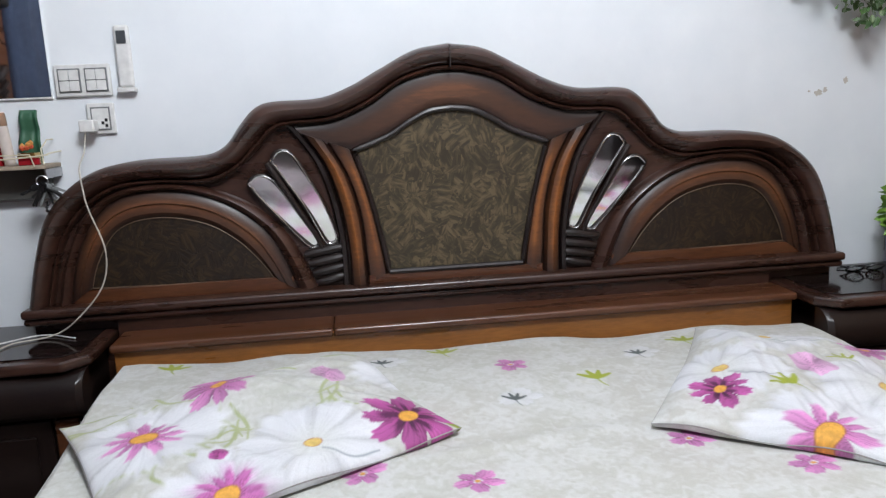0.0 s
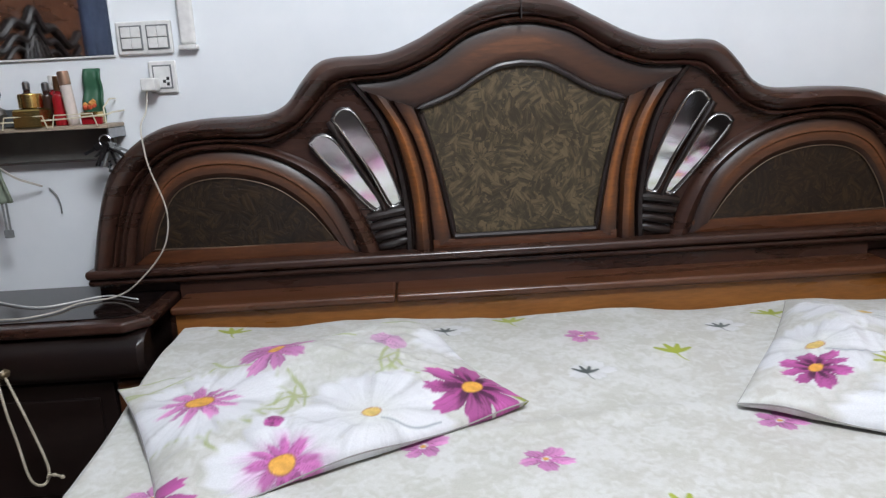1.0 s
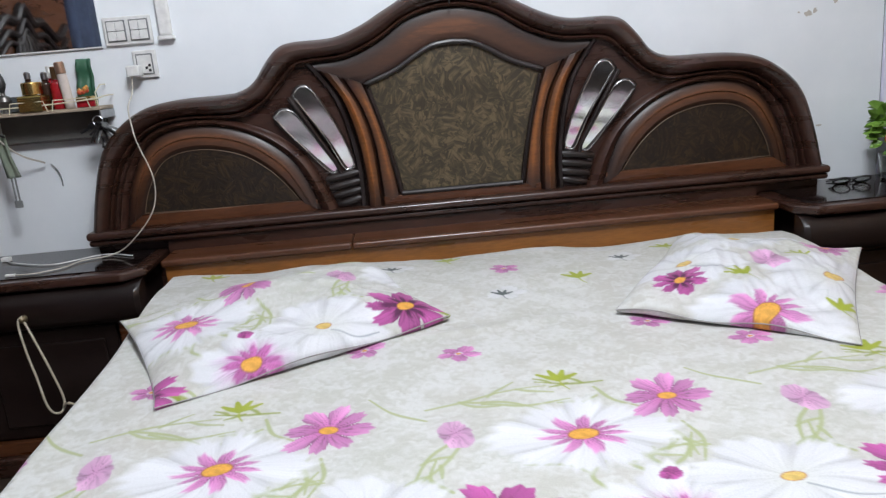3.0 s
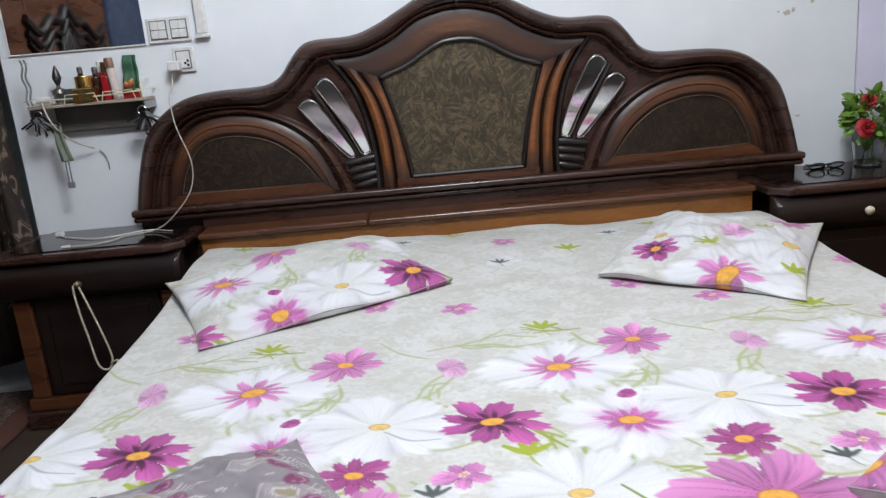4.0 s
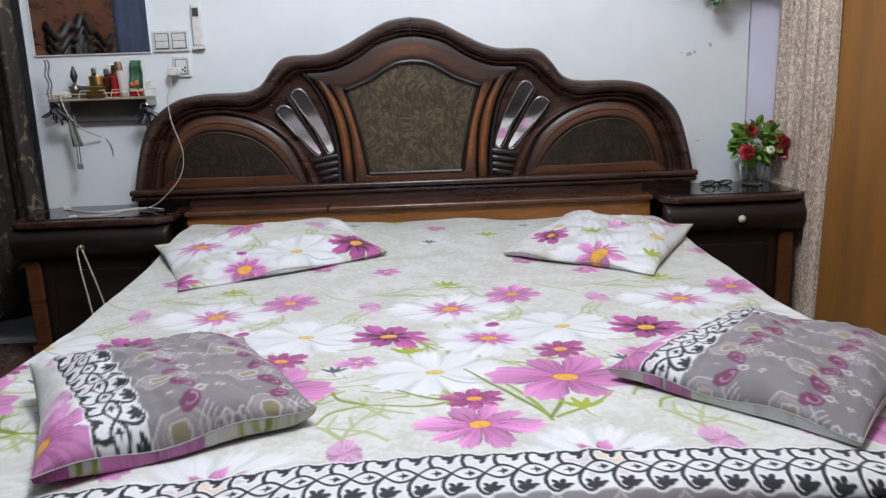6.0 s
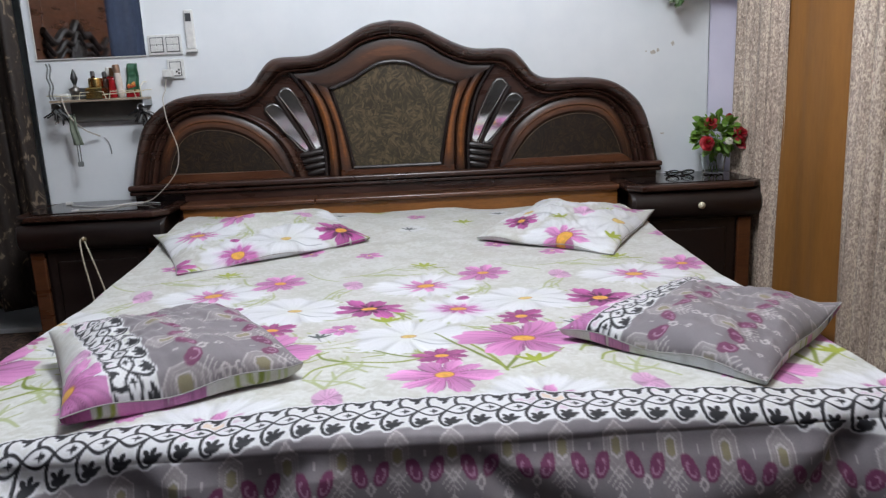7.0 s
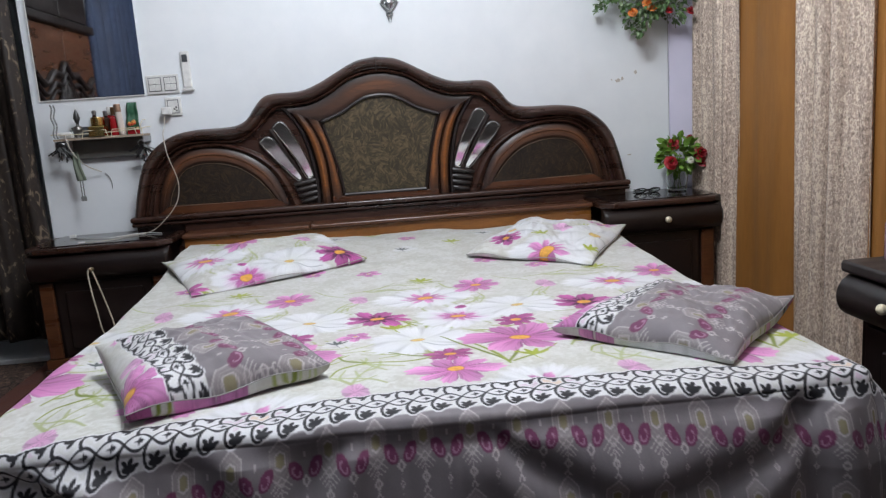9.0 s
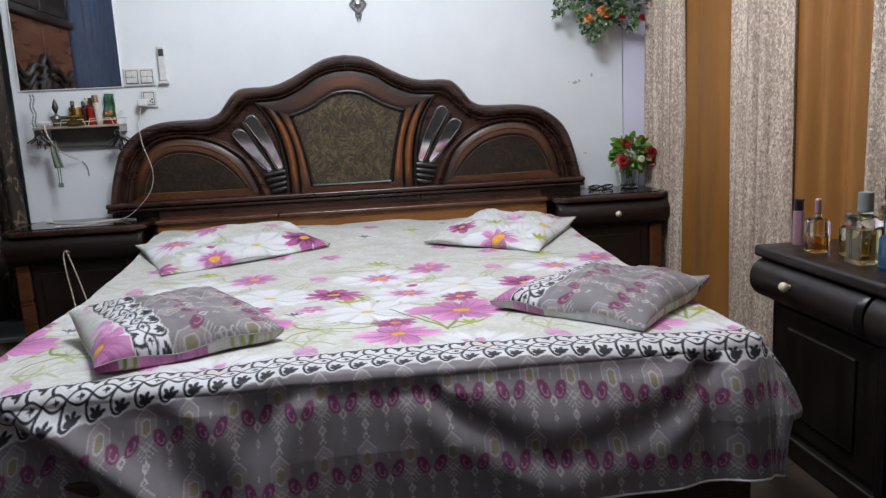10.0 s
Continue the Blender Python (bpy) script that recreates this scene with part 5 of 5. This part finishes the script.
def flask(r, h, neck, neck_h):
    return [(r * .9, 0), (r, .004), (r, h * .85), (r * .85, h * .95), (neck, h), (neck, h + neck_h)]


SZ = .9955
DARK_GLASS = plain("dark_brown_glass", (0.035, 0.016, 0.012), 0.12)
RED_GLASS = plain("red_plastic", (0.34, 0.012, 0.018), 0.22)
GREY_GLASS = plain("smoky_glass", (0.09, 0.10, 0.105), 0.15)
bottle("perfume_bottle", -.762, 2.060, SZ, flask(.017, .085, .008, .006), DARK_GLASS, "dark brown perfume bottle with a silver sprayer", [(.007, .091), (.009, .093), (.009, .108), (.005, .112)], CHROME)
bottle("perfume_bottle", -.716, 2.062, SZ, flask(.018, .080, .008, .006), DARK_GLASS, "dark brown perfume bottle with a silver sprayer", [(.007, .086), (.009, .088), (.009, .104), (.005, .108)], CHROME)
bottle("perfume_bottle", -.737, 2.020, SZ, [(.032, 0), (.034, .003), (.034, .040), (.031, .044), (.022, .046)], plain("gold_glass", (0.50, 0.38, 0.13), 0.22, 0.9), "squat gold perfume bottle with a gold cap", [(.027, .047), (.028, .049), (.028, .078), (.026, .081)], GOLD, 0.85)
bottle("perfume_bottle", -.676, 2.045, SZ, flask(.019, .080, .010, .004), RED_GLASS, "red perfume bottle with a gold cap", [(.011, .085), (.0115, .086), (.0115, .118), (.010, .120)], plain("bronze_cap", (0.35, 0.2, 0.1), 0.3, 0.9))
bottle("perfume_bottle", -.700, 2.075, SZ, flask(.017, .085, .010, .004), RED_GLASS, "dark red bottle with a white cap behind others", [(.010, .090), (.012, .091), (.012, .122), (.010, .124)], PLASTIC)
bottle("spray_tube", -.640, 2.022, SZ, [(.013, 0), (.0135, .003), (.0135, .095), (.013, .097)], plain("pale_tube", (0.62, 0.55, 0.50), 0.3), "slim pale spray tube with a bronze cap", [(.0135, .098), (.0138, .100), (.0138, .128), (.012, .131)], plain("rose_cap", (0.42, 0.27, 0.19), 0.3, 0.7), tilt=-5)
bottle("ornate_bottle", -.826, 2.030, SZ, [(.014, 0), (.012, .003), (.006, .010), (.016, .020), (.022, .034), (.018, .046), (.007, .052), (.006, .058)], plain("pewter", (0.16, 0.15, 0.14), 0.35, 0.7), "pewter ornate bottle with a pierced leaf-shaped stopper", [(.005, .058), (.010, .070), (.014, .082), (.010, .100), (.003, .118), (.001, .122)], plain("dark_pewter", (0.07, 0.07, 0.07), 0.4, 0.7))
bowl = tagged(part("glass_bowl", lathe([(.030, 0), (.036, .004), (.045, .040), (.048, .044), (.046, .045), (.040, .036), (.032, .008), (.001, .006)], (-.822, 2.072, SZ), 24), GREY_GLASS), "smoky grey glass bowl on the shelf", "bowl")
bag = bmesh.new()
bmesh.ops.create_grid(bag, x_segments=8, y_segments=14, size=1)
for v in bag.verts:
    u, w = v.co.x, v.co.y
    v.co = Vector((-.615 + u * .018 * (1.25 - .25 * w) + .004 * w, 2.088 + .010 * math.sin(u * 3) + .004 * math.sin(w * 7), 1.064 + w * .068))
bag = part("green_pouch", bag, plain("green_cloth", (0.03, 0.11, 0.06), 0.5), None, "", True, 180)
bag.modifiers.new("thickness", "SOLIDIFY").thickness = .006
tagged(bag, "folded dark green pouch standing on the shelf", "pouch")
box = tagged(empty("trinket_box", (-.598, 2.03, SZ)), "small gold box holding red and orange trinkets", "box")
part("box", block((-.618, 2.010, SZ), (-.576, 2.048, SZ + .030), .002), GOLD, box)
for i in range(9):
    a = random.random() * 6.28
    part("trinket", lathe([(.001, -.006), (.006, -.003), (.007, .002), (.001, .008)], (-.598 + .013 * math.cos(a), 2.029 + .012 * math.sin(a), SZ + .036 + random.random() * .018), 8), plain("trinket_red", (0.5, 0.08, 0.03), 0.4) if i % 2 else plain("trinket_orange", (0.55, 0.25, 0.06), 0.4), box)
packet = tagged(part("red_packet", block((-.612, 1.996, SZ), (-.562, 2.008, SZ + .018), .003, 2), RED_GLASS), "small red packet at the shelf's edge", "packet")
# adapter and cable on the shelf
adapter = tagged(empty("white_adapter", (-.875, 2.0, SZ)), "white adapter with a short cable hanging down", "adapter")
part("case", block((-.895, 1.998, SZ), (-.845, 2.03, SZ + .026), .005, 3), PLASTIC, adapter)
part("cord", tube(spline([(-.872, 1.996, SZ + .015), (-.862, 1.980, .985), (-.845, 1.985, .93), (-.815, 2.03, .875), (-.775, 2.085, .842)], 40), .0028, 8), CABLE, adapter)
tagged(part("loose_wire", tube(spline([(-.765, 2.100, .835), (-.750, 2.101, .815), (-.744, 2.102, .79), (-.744, 2.103, .765)], 16), .0018, 6), PLASTIC_GREY), "short grey wire end out of the wall", "wire")

# chain, key bunches
chain = tagged(empty("bead_chain", (-.905, 1.99, 1.1)), "dark bead chain hung on the shelf's corner", "chain")
n = 26
for strand in (-.006, .006):
    pts = [(-.905 + strand + .004 * math.sin(k * .5), 1.990, 1.140 - k * .0056) for k in range(n)]
    part("strand", tube([p for q in pts for p in (q, (q[0], q[1], q[2] - .0028))], [.0046, .0018] * n, 8), PLASTIC_GREY, chain)


def key_bunch(x, y, z, seed, label):
    rng = random.Random(seed)
    ob = tagged(empty("key_bunch", (x, y, z)), label, "keys")
    part("ring", tube([(x + .014 * math.cos(a), y, z + .03 + .014 * math.sin(a)) for a in np.linspace(0, 6.28, 16)[:-1]], .0018, 6, True), CHROME, ob)
    for i in range(18):
        a = rng.uniform(-1.2, 1.2)
        b = rng.uniform(-20, 20)
        h = rng.uniform(.035, .065)
        m = Matrix.Translation((x + rng.uniform(-.012, .012), y + rng.uniform(-.012, .012), z + .022)) @ Matrix.Rotation(a, 4, "Y") @ Matrix.Rotation(radians(b), 4, "Z")
        part("key", merged(block((-.008, -.0012, -.018), (.008, .0012, 0), .003, 2, m), block((-.003, -.001, -h), (.003, .001, -.018), .0008, 1, m)), BLACK if i % 5 else PLASTIC_GREY, ob)
    return ob


key_bunch(-.560, 1.990, .925, 3, "bunch of dark keys hanging from the shelf's end")
key_bunch(-.890, 1.990, .935, 4, "bunch of black keys hanging under the shelf")
part_k = tagged(empty("key_chain", (-.56, 1.99, .9)), "dark links dangling from the key bunch", "chain")
part("links", tube([(-.556 + .003 * math.sin(k), 1.99, .905 - k * .004) for k in range(16)], [.005, .002] * 8, 6), BLACK, part_k)
pend = tagged(empty("key_pouch", (-.84, 2.0, .9)), "grey-green cloth key pouch with two small keys", "key pouch")
cl = bmesh.new()
bmesh.ops.create_grid(cl, x_segments=6, y_segments=16, size=1)
for v in cl.verts:
    u, w = v.co.x, v.co.y
    v.co = Vector((-.846 + u * (.014 - .004 * w) + .010 * (w < 0) * -w, 2.0 + .006 * math.sin(u * 4 + w), .875 + w * .062))
pouch = part("pouch", cl, plain("grey_green_cloth", (0.17, 0.20, 0.15), 0.8), pend, "", True, 180)
pouch.modifiers.new("thickness", "SOLIDIFY").thickness = .008
for dx in (-.004, .006):
    part("key", merged(block((-.838 + dx, 2.0, .745), (-.833 + dx, 2.003, .815), .001), block((-.842 + dx, 2.0, .725), (-.829 + dx, 2.003, .746), .003, 2)), PLASTIC_GREY, pend)

# ---- prayer beads on the cabinet knob ----
beads = tagged(empty("prayer_beads", (-.735, 1.69, .47)), "long string of cream prayer beads hung on the knob", "beads")
loop = spline([(-.735, 1.690, .484), (-.748, 1.692, .46), (-.747, 1.700, .38), (-.742, 1.712, .30), (-.735, 1.716, .225), (-.722, 1.714, .198), (-.700, 1.712, .195), (-.686, 1.712, .215), (-.684, 1.710, .25), (-.698, 1.702, .33), (-.715, 1.694, .41), (-.727, 1.690, .46)], 110)
part("string", tube([p for q, r in zip(loop, np.roll(loop, -1, 0)) for p in (q, (q + r) / 2)], [.0040, .0018] * 110, 7, True), PEARL, beads)
part("tassel", tube(spline([(-.690, 1.712, .212), (-.670, 1.70, .225), (-.640, 1.690, .222)], 12), [.003, .003, .005, .003] * 3, 7), PEARL, beads)

# ---- vase and flowers ----
LEAF = noisy("leaf_green", (0.05, 0.13, 0.014), (0.20, 0.36, 0.05), 30.0, 0.45, bumps=0.0)
LEAF_DEEP = noisy("leaf_deep_green", (0.035, 0.08, 0.022), (0.12, 0.22, 0.075), 30.0, 0.5, bumps=0.0)
LEAF_GREY = noisy("leaf_grey_green", (0.09, 0.15, 0.07), (0.26, 0.34, 0.20), 30.0, 0.5, bumps=0.0)
RED = noisy("red_petal", (0.20, 0.004, 0.010), (0.42, 0.012, 0.022), 60.0, 0.5)
ORANGE = noisy("orange_petal", (0.55, 0.12, 0.02), (0.75, 0.26, 0.05), 60.0, 0.5)
CREAM = noisy("cream_petal", (0.62, 0.62, 0.5), (0.8, 0.8, 0.7), 60.0, 0.5)


def leaves(points, size, rng):
    """Many small folded leaves, each its own patch, fanned out from given points."""
    verts, faces = [], []
    for p, outward in points:
        k = size * rng.uniform(.6, 1.3)
        q = (Vector(outward) + Vector((rng.uniform(-.7, .7), rng.uniform(-.7, .7), rng.uniform(-.6, .7)))).normalized().to_track_quat("Y", "Z")
        q = q @ Euler((0, rng.uniform(-1.2, 1.2), 0)).to_quaternion()
        o = len(verts)
        for x, y, z in ((0, 0, 0), (.38, .35, .10), (.30, .75, .06), (0, 1.08, -.06), (-.30, .75, .06), (-.38, .35, .10), (0, .5, -.02)):
            verts.append(Vector(p) + q @ Vector((x * k, y * k, z * k)))
        faces += [(o, o + 1, o + 6), (o + 1, o + 2, o + 6), (o + 2, o + 3, o + 6), (o + 3, o + 4, o + 6), (o + 4, o + 5, o + 6), (o + 5, o, o + 6)]
    return verts, faces


def rose(name, at, r, mat, parent, rng):
    """A small cloth flower of curled overlapping petals."""
    verts, faces = [], []
    tilt = Euler((rng.uniform(.6, 1.3), rng.uniform(-.5, .5), rng.uniform(-.5, .5))).to_matrix()
    for ring, count in ((0, 3), (1, 5), (2, 6)):
        for i in range(count):
            a0 = 2 * math.pi * (i + .5 * ring) / count + rng.uniform(-.2, .2)
            o = len(verts)
            for j in range(4):
                for k in range(5):
                    a = a0 + (k - 2) * .30 * (1.2 if ring < 2 else 1)
                    h = j / 3
                    rad = r * (.12 + (.20 + .27 * ring) * h ** (.9 if ring else .5)) * (1 - .05 * abs(k - 2))
                    z = r * (.95 - .28 * ring) * h ** .7 - r * .18 * ring * h ** 3 - .04 * r * abs(k - 2) * h
                    verts.append(Vector(at) + tilt @ Vector((rad * math.cos(a), rad * math.sin(a), z)))
            faces += [(o + j * 5 + k, o + j * 5 + k + 1, o + (j + 1) * 5 + k + 1, o + (j + 1) * 5 + k) for j in range(3) for k in range(4)]
    return raw(name, verts, faces, mat, parent, "", True, 180)


rng = random.Random(11)
VX, VY, VZ = 1.797, 1.975, .5698
vase = tagged(empty("flower_vase", (VX, VY, VZ)), "clear glass vase with artificial red roses and leaves", "vase")
part("jar", lathe([(.036, 0), (.042, .003), (.046, .040), (.052, .082), (.0495, .082), (.0435, .040), (.038, .008), (.001, .006)], (VX, VY, VZ), 28), GLASS, vase, "clear glass jar")
for i in range(7):
    a = i * .9
    part("stem", tube([(VX + .02 * math.cos(a), VY + .02 * math.sin(a), VZ + .010), (VX + .012 * math.cos(a + 1), VY + .012 * math.sin(a + 1), VZ + .07), (VX + .05 * math.cos(a), VY + .04 * math.sin(a), VZ + .16)], .0025, 6), LEAF, vase)
pts = []
for i in range(230):
    d = Vector((rng.gauss(0, 1), rng.gauss(0, .8), rng.gauss(.15, .8))).normalized()
    k = rng.uniform(.15, 1) ** .6
    pts.append((Vector((VX + .005, VY - .01, VZ + .165)) + Vector((d.x * .092 * k, d.y * .07 * k, d.z * .080 * k)), d))
v, f = leaves(pts, .034, rng)
raw("foliage", v, f, LEAF, vase, "", False)
for dx, dy, dz, r, mat in ((-.025, -.03, .215, .034, RED), (-.058, -.075, .135, .040, RED), (.088, -.05, .165, .042, RED), (.105, -.04, .120, .030, RED), (.030, -.085, .142, .020, CREAM), (.055, -.02, .235, .020, RED)):
    rose("rose", (VX + dx, VY + dy, VZ + dz), r, mat, vase, rng)

bunch = tagged(empty("wall_flowers", (1.68, 2.0, 1.5)), "bunch of artificial flowers and leaves hung on the wall", "flowers")
part("basket", lathe([(.03, 0), (.06, .02), (.08, .10), (.085, .11)], (1.69, 2.02, 1.42), 16), SHELF_GREY, bunch)
for mat, count, size, nm in ((LEAF_DEEP, 700, .025, "foliage"), (LEAF_GREY, 760, .021, "grey_foliage")):
    pts = []
    for i in range(count):
        x = rng.gauss(0, .5)
        x = max(-1, min(1, x))
        h = rng.uniform(-1, 1)
        d = Vector((x, rng.uniform(-1, -.1), h)).normalized()
        low = 1.315 + .05 * math.sin(x * 7) + .10 * x * x
        pts.append((Vector((1.685 + x * .215, 2.085 - rng.uniform(.02, .15), low + (h + 1) / 2 * .36 * (1 - .5 * x * x))), d))
    v, f = leaves(pts, size, rng)
    raw(nm, v, f, mat, bunch, "", False)
for dx, dz, r, mat in ((-.02, 1.385, .030, ORANGE), (.005, 1.365, .022, ORANGE), (-.085, 1.355, .026, ORANGE), (.075, 1.352, .024, RED), (.170, 1.345, .026, RED), (.19, 1.50, .030, RED), (-.13, 1.46, .026, RED), (-.20, 1.50, .028, CREAM), (.06, 1.47, .028, CREAM), (.01, 1.57, .03, RED), (-.10, 1.58, .028, ORANGE)):
    rose("blossom", (1.685 + dx, 1.955, dz + .012), r, mat, bunch, rng)

# ---- spectacles ----
specs = tagged(empty("spectacles", (1.655, 1.985, .571)), "black-framed spectacles lying folded on the cabinet", "spectacles")
for dx in (-.032, .032):
    rim = [(1.655 + dx + .026 * math.cos(a), 1.970 - .012 * math.sin(a), .582 + .011 * math.sin(a)) for a in np.linspace(0, 2 * math.pi, 25)[:-1]]
    part("rim", tube(rim, .0030, 6, True), BLACK, specs)
    part("lens", lathe([(.023, -.0006), (.023, .0006)], (1.655 + dx, 1.970, .582), 20, Matrix.Rotation(radians(48), 4, "X") @ Matrix.Diagonal((1, .6, 1, 1))), GLASS, specs)
    part("temple", tube([(1.655 + dx * 1.8, 1.968, .588), (1.655 + dx * 1.7, 2.00, .584), (1.655 - dx * .6, 2.02, .575), (1.655 - dx * 1.5, 2.028, .573)], .0026, 6), BLACK, specs)
part("bridge", tube([(1.648, 1.966, .586), (1.655, 1.964, .588), (1.662, 1.966, .586)], .002, 6), BLACK, specs)

# ---- pierced metal wall hanging ----
hang = tagged(empty("wall_hanging", (.548, 2.1, 1.46)), "small pierced grey metal ornament hung on the wall", "ornament")
HX, HZ = .547, 1.487
part("ring", tube([(HX + .036 * math.cos(a) / (abs(math.cos(a)) + abs(math.sin(a))) ** .85, 2.098, HZ + .040 * math.sin(a) / (abs(math.cos(a)) + abs(math.sin(a))) ** .85) for a in np.linspace(0, 2 * math.pi, 37)[:-1]], .0055, 8, True), PLASTIC_GREY, hang)
part("boss", lathe([(.017, -.002), (.017, .002), (.010, .005), (.001, .006)], (HX, 2.097, HZ), 20, Matrix.Rotation(radians(90), 4, "X")), CHROME, hang)
for k in range(8):
    a = k * math.pi / 4
    part("spoke", tube([(HX + .016 * math.cos(a), 2.098, HZ + .016 * math.sin(a)), (HX + .027 * math.cos(a), 2.098, HZ + .028 * math.sin(a))], .0022, 6), PLASTIC_GREY, hang)
for sgn_x in (-1, 1):
    part("bow_loop", tube(spline([(HX, 2.098, HZ - .036), (HX + sgn_x * .012, 2.097, HZ - .044), (HX + sgn_x * .010, 2.097, HZ - .056), (HX, 2.098, HZ - .050)], 14), .0035, 6), PLASTIC_GREY, hang)
    part("tail", tube([(HX, 2.098, HZ - .048), (HX + sgn_x * .007, 2.098, HZ - .066), (HX + sgn_x * .004, 2.098, HZ - .083)], [.004, .0035, .0015], 6), PLASTIC_GREY, hang)
part("hook", tube([(HX, 2.099, HZ + .036), (HX, 2.099, HZ + .075)], .002, 6), CHROME, hang)

# ---- perfume bottles on the dresser ----
TOPZ = .5635
def scent(x, y, z, profile, mat, label, cap, cap_mat, square=0.0, tilt=0.0, liquid=None, k=.90):
    """A perfume bottle of the dresser's set."""
    less = lambda prof: [(r * k, q * k) for r, q in prof]
    return bottle("perfume_bottle", x, y, z, less(profile), mat, label, less(cap), cap_mat, square, tilt, liquid and (less(liquid[0]), liquid[1]))


AMBER = glass("amber_liquid", (0.85, 0.45, 0.12))
STRAW = glass("straw_liquid", (0.86, 0.82, 0.45))
ROSEG = plain("rosy_glass", (0.55, 0.36, 0.46), 0.12, 0.0, Transmission_Weight=0.6)
BLUEG = plain("blue_glass", (0.06, 0.18, 0.36), 0.08, 0.0, Transmission_Weight=0.6)
scent(1.675, .345, TOPZ, [(.015, 0), (.0165, .003), (.0165, .100), (.014, .104)], ROSEG, "slim rosy perfume bottle with a black cap", [(.013, .104), (.0135, .106), (.0135, .130), (.0155, .132), (.0155, .138)], BLACK)
scent(1.660, .235, TOPZ, flask(.027, .100, .008, .010), GLASS, "round-shouldered clear perfume bottle with amber scent", [(.0075, .111), (.009, .113), (.009, .150), (.006, .154)], plain("mauve_cap", (0.30, 0.19, 0.18), 0.3), 0.6, 0, ([(.023, .006), (.024, .008), (.024, .045), (.023, .046)], AMBER))
scent(1.705, .170, TOPZ, flask(.025, .085, .010, .008), GLASS, "clear perfume bottle with a chrome collar", [(.010, .094), (.015, .096), (.015, .112), (.012, .118)], CHROME, 0.3, 0, ([(.021, .006), (.022, .008), (.022, .040), (.021, .041)], AMBER))
scent(1.672, .070, TOPZ, flask(.032, .130, .013, .006), GLASS, "large square clear perfume bottle with straw-coloured scent", [(.013, .137), (.019, .139), (.019, .185), (.017, .188)], PLASTIC_GREY, 0.9, 0, ([(.027, .006), (.028, .008), (.028, .090), (.027, .092)], STRAW))
scent(1.745, .075, TOPZ, flask(.028, .150, .012, .006), GLASS, "tall clear perfume bottle with a dark square cap", [(.012, .157), (.020, .159), (.020, .205), (.018, .208)], BLACK, 0.8, 0, ([(.023, .006), (.024, .008), (.024, .070), (.023, .072)], STRAW))
scent(1.690, -.010, TOPZ, flask(.028, .090, .012, .006), BLUEG, "blue glass perfume bottle with a silver cap", [(.012, .097), (.018, .099), (.018, .135), (.016, .138)], CHROME, 0.7)
scent(1.640, -.120, TOPZ, flask(.026, .100, .010, .006), GLASS, "clear perfume bottle with a gold cap", [(.010, .107), (.016, .109), (.016, .140), (.014, .143)], GOLD, 0.8, 0, ([(.021, .006), (.022, .008), (.022, .060), (.021, .062)], AMBER))

# ---- chipped paint on the wall ----
CHIP = plain("bare_plaster", (0.50, 0.47, 0.42), 0.8)
for x, z, w, h, seed in ((x, z, w * .9, h * .9, k) for x, z, w, h, k in ((1.575, 1.085, .016, .012, 1), (1.596, 1.092, .008, .012, 2), (1.660, 1.118, .009, .012, 3), (1.545, 1.090, .006, .004, 4), (1.62, .74, .012, .004, 5))):
    r = random.Random(seed)
    bm = bmesh.new()
    f = bm.faces.new([bm.verts.new((x + w * math.cos(a) * r.uniform(.5, 1.1), Y1 - .0012, z + h * math.sin(a) * r.uniform(.5, 1.1))) for a in np.linspace(0, 2 * math.pi, 13)[:-1]])
    for e in bmesh.ops.extrude_face_region(bm, geom=[f])["geom"]:
        if isinstance(e, bmesh.types.BMVert):
            e.co.y = Y1 - .0002
    bmesh.ops.recalc_face_normals(bm, faces=bm.faces)
    tagged(part("paint_chip", bm, CHIP, None, "", False), "small chip in the white wall paint", "paint chip", "chips in the wall paint")

# ---- floor tiles ----
floor = bpy.data.objects["floor"]
tile_mesh = None
for i in range(10):
    for j in range(14):
        x, y = -1.998 + i * .4, -2.998 + j * .4
        if tile_mesh is None:
            first = part("tile", block((0.0015, .0015, -.0035), (.3985, .3985, 0), .0015, 1), TILE, None, "", False)
            tile_mesh = first.data
        else:
            first = new("tile", tile_mesh)
        first.parent = floor
        first.location = (x, y, 0)
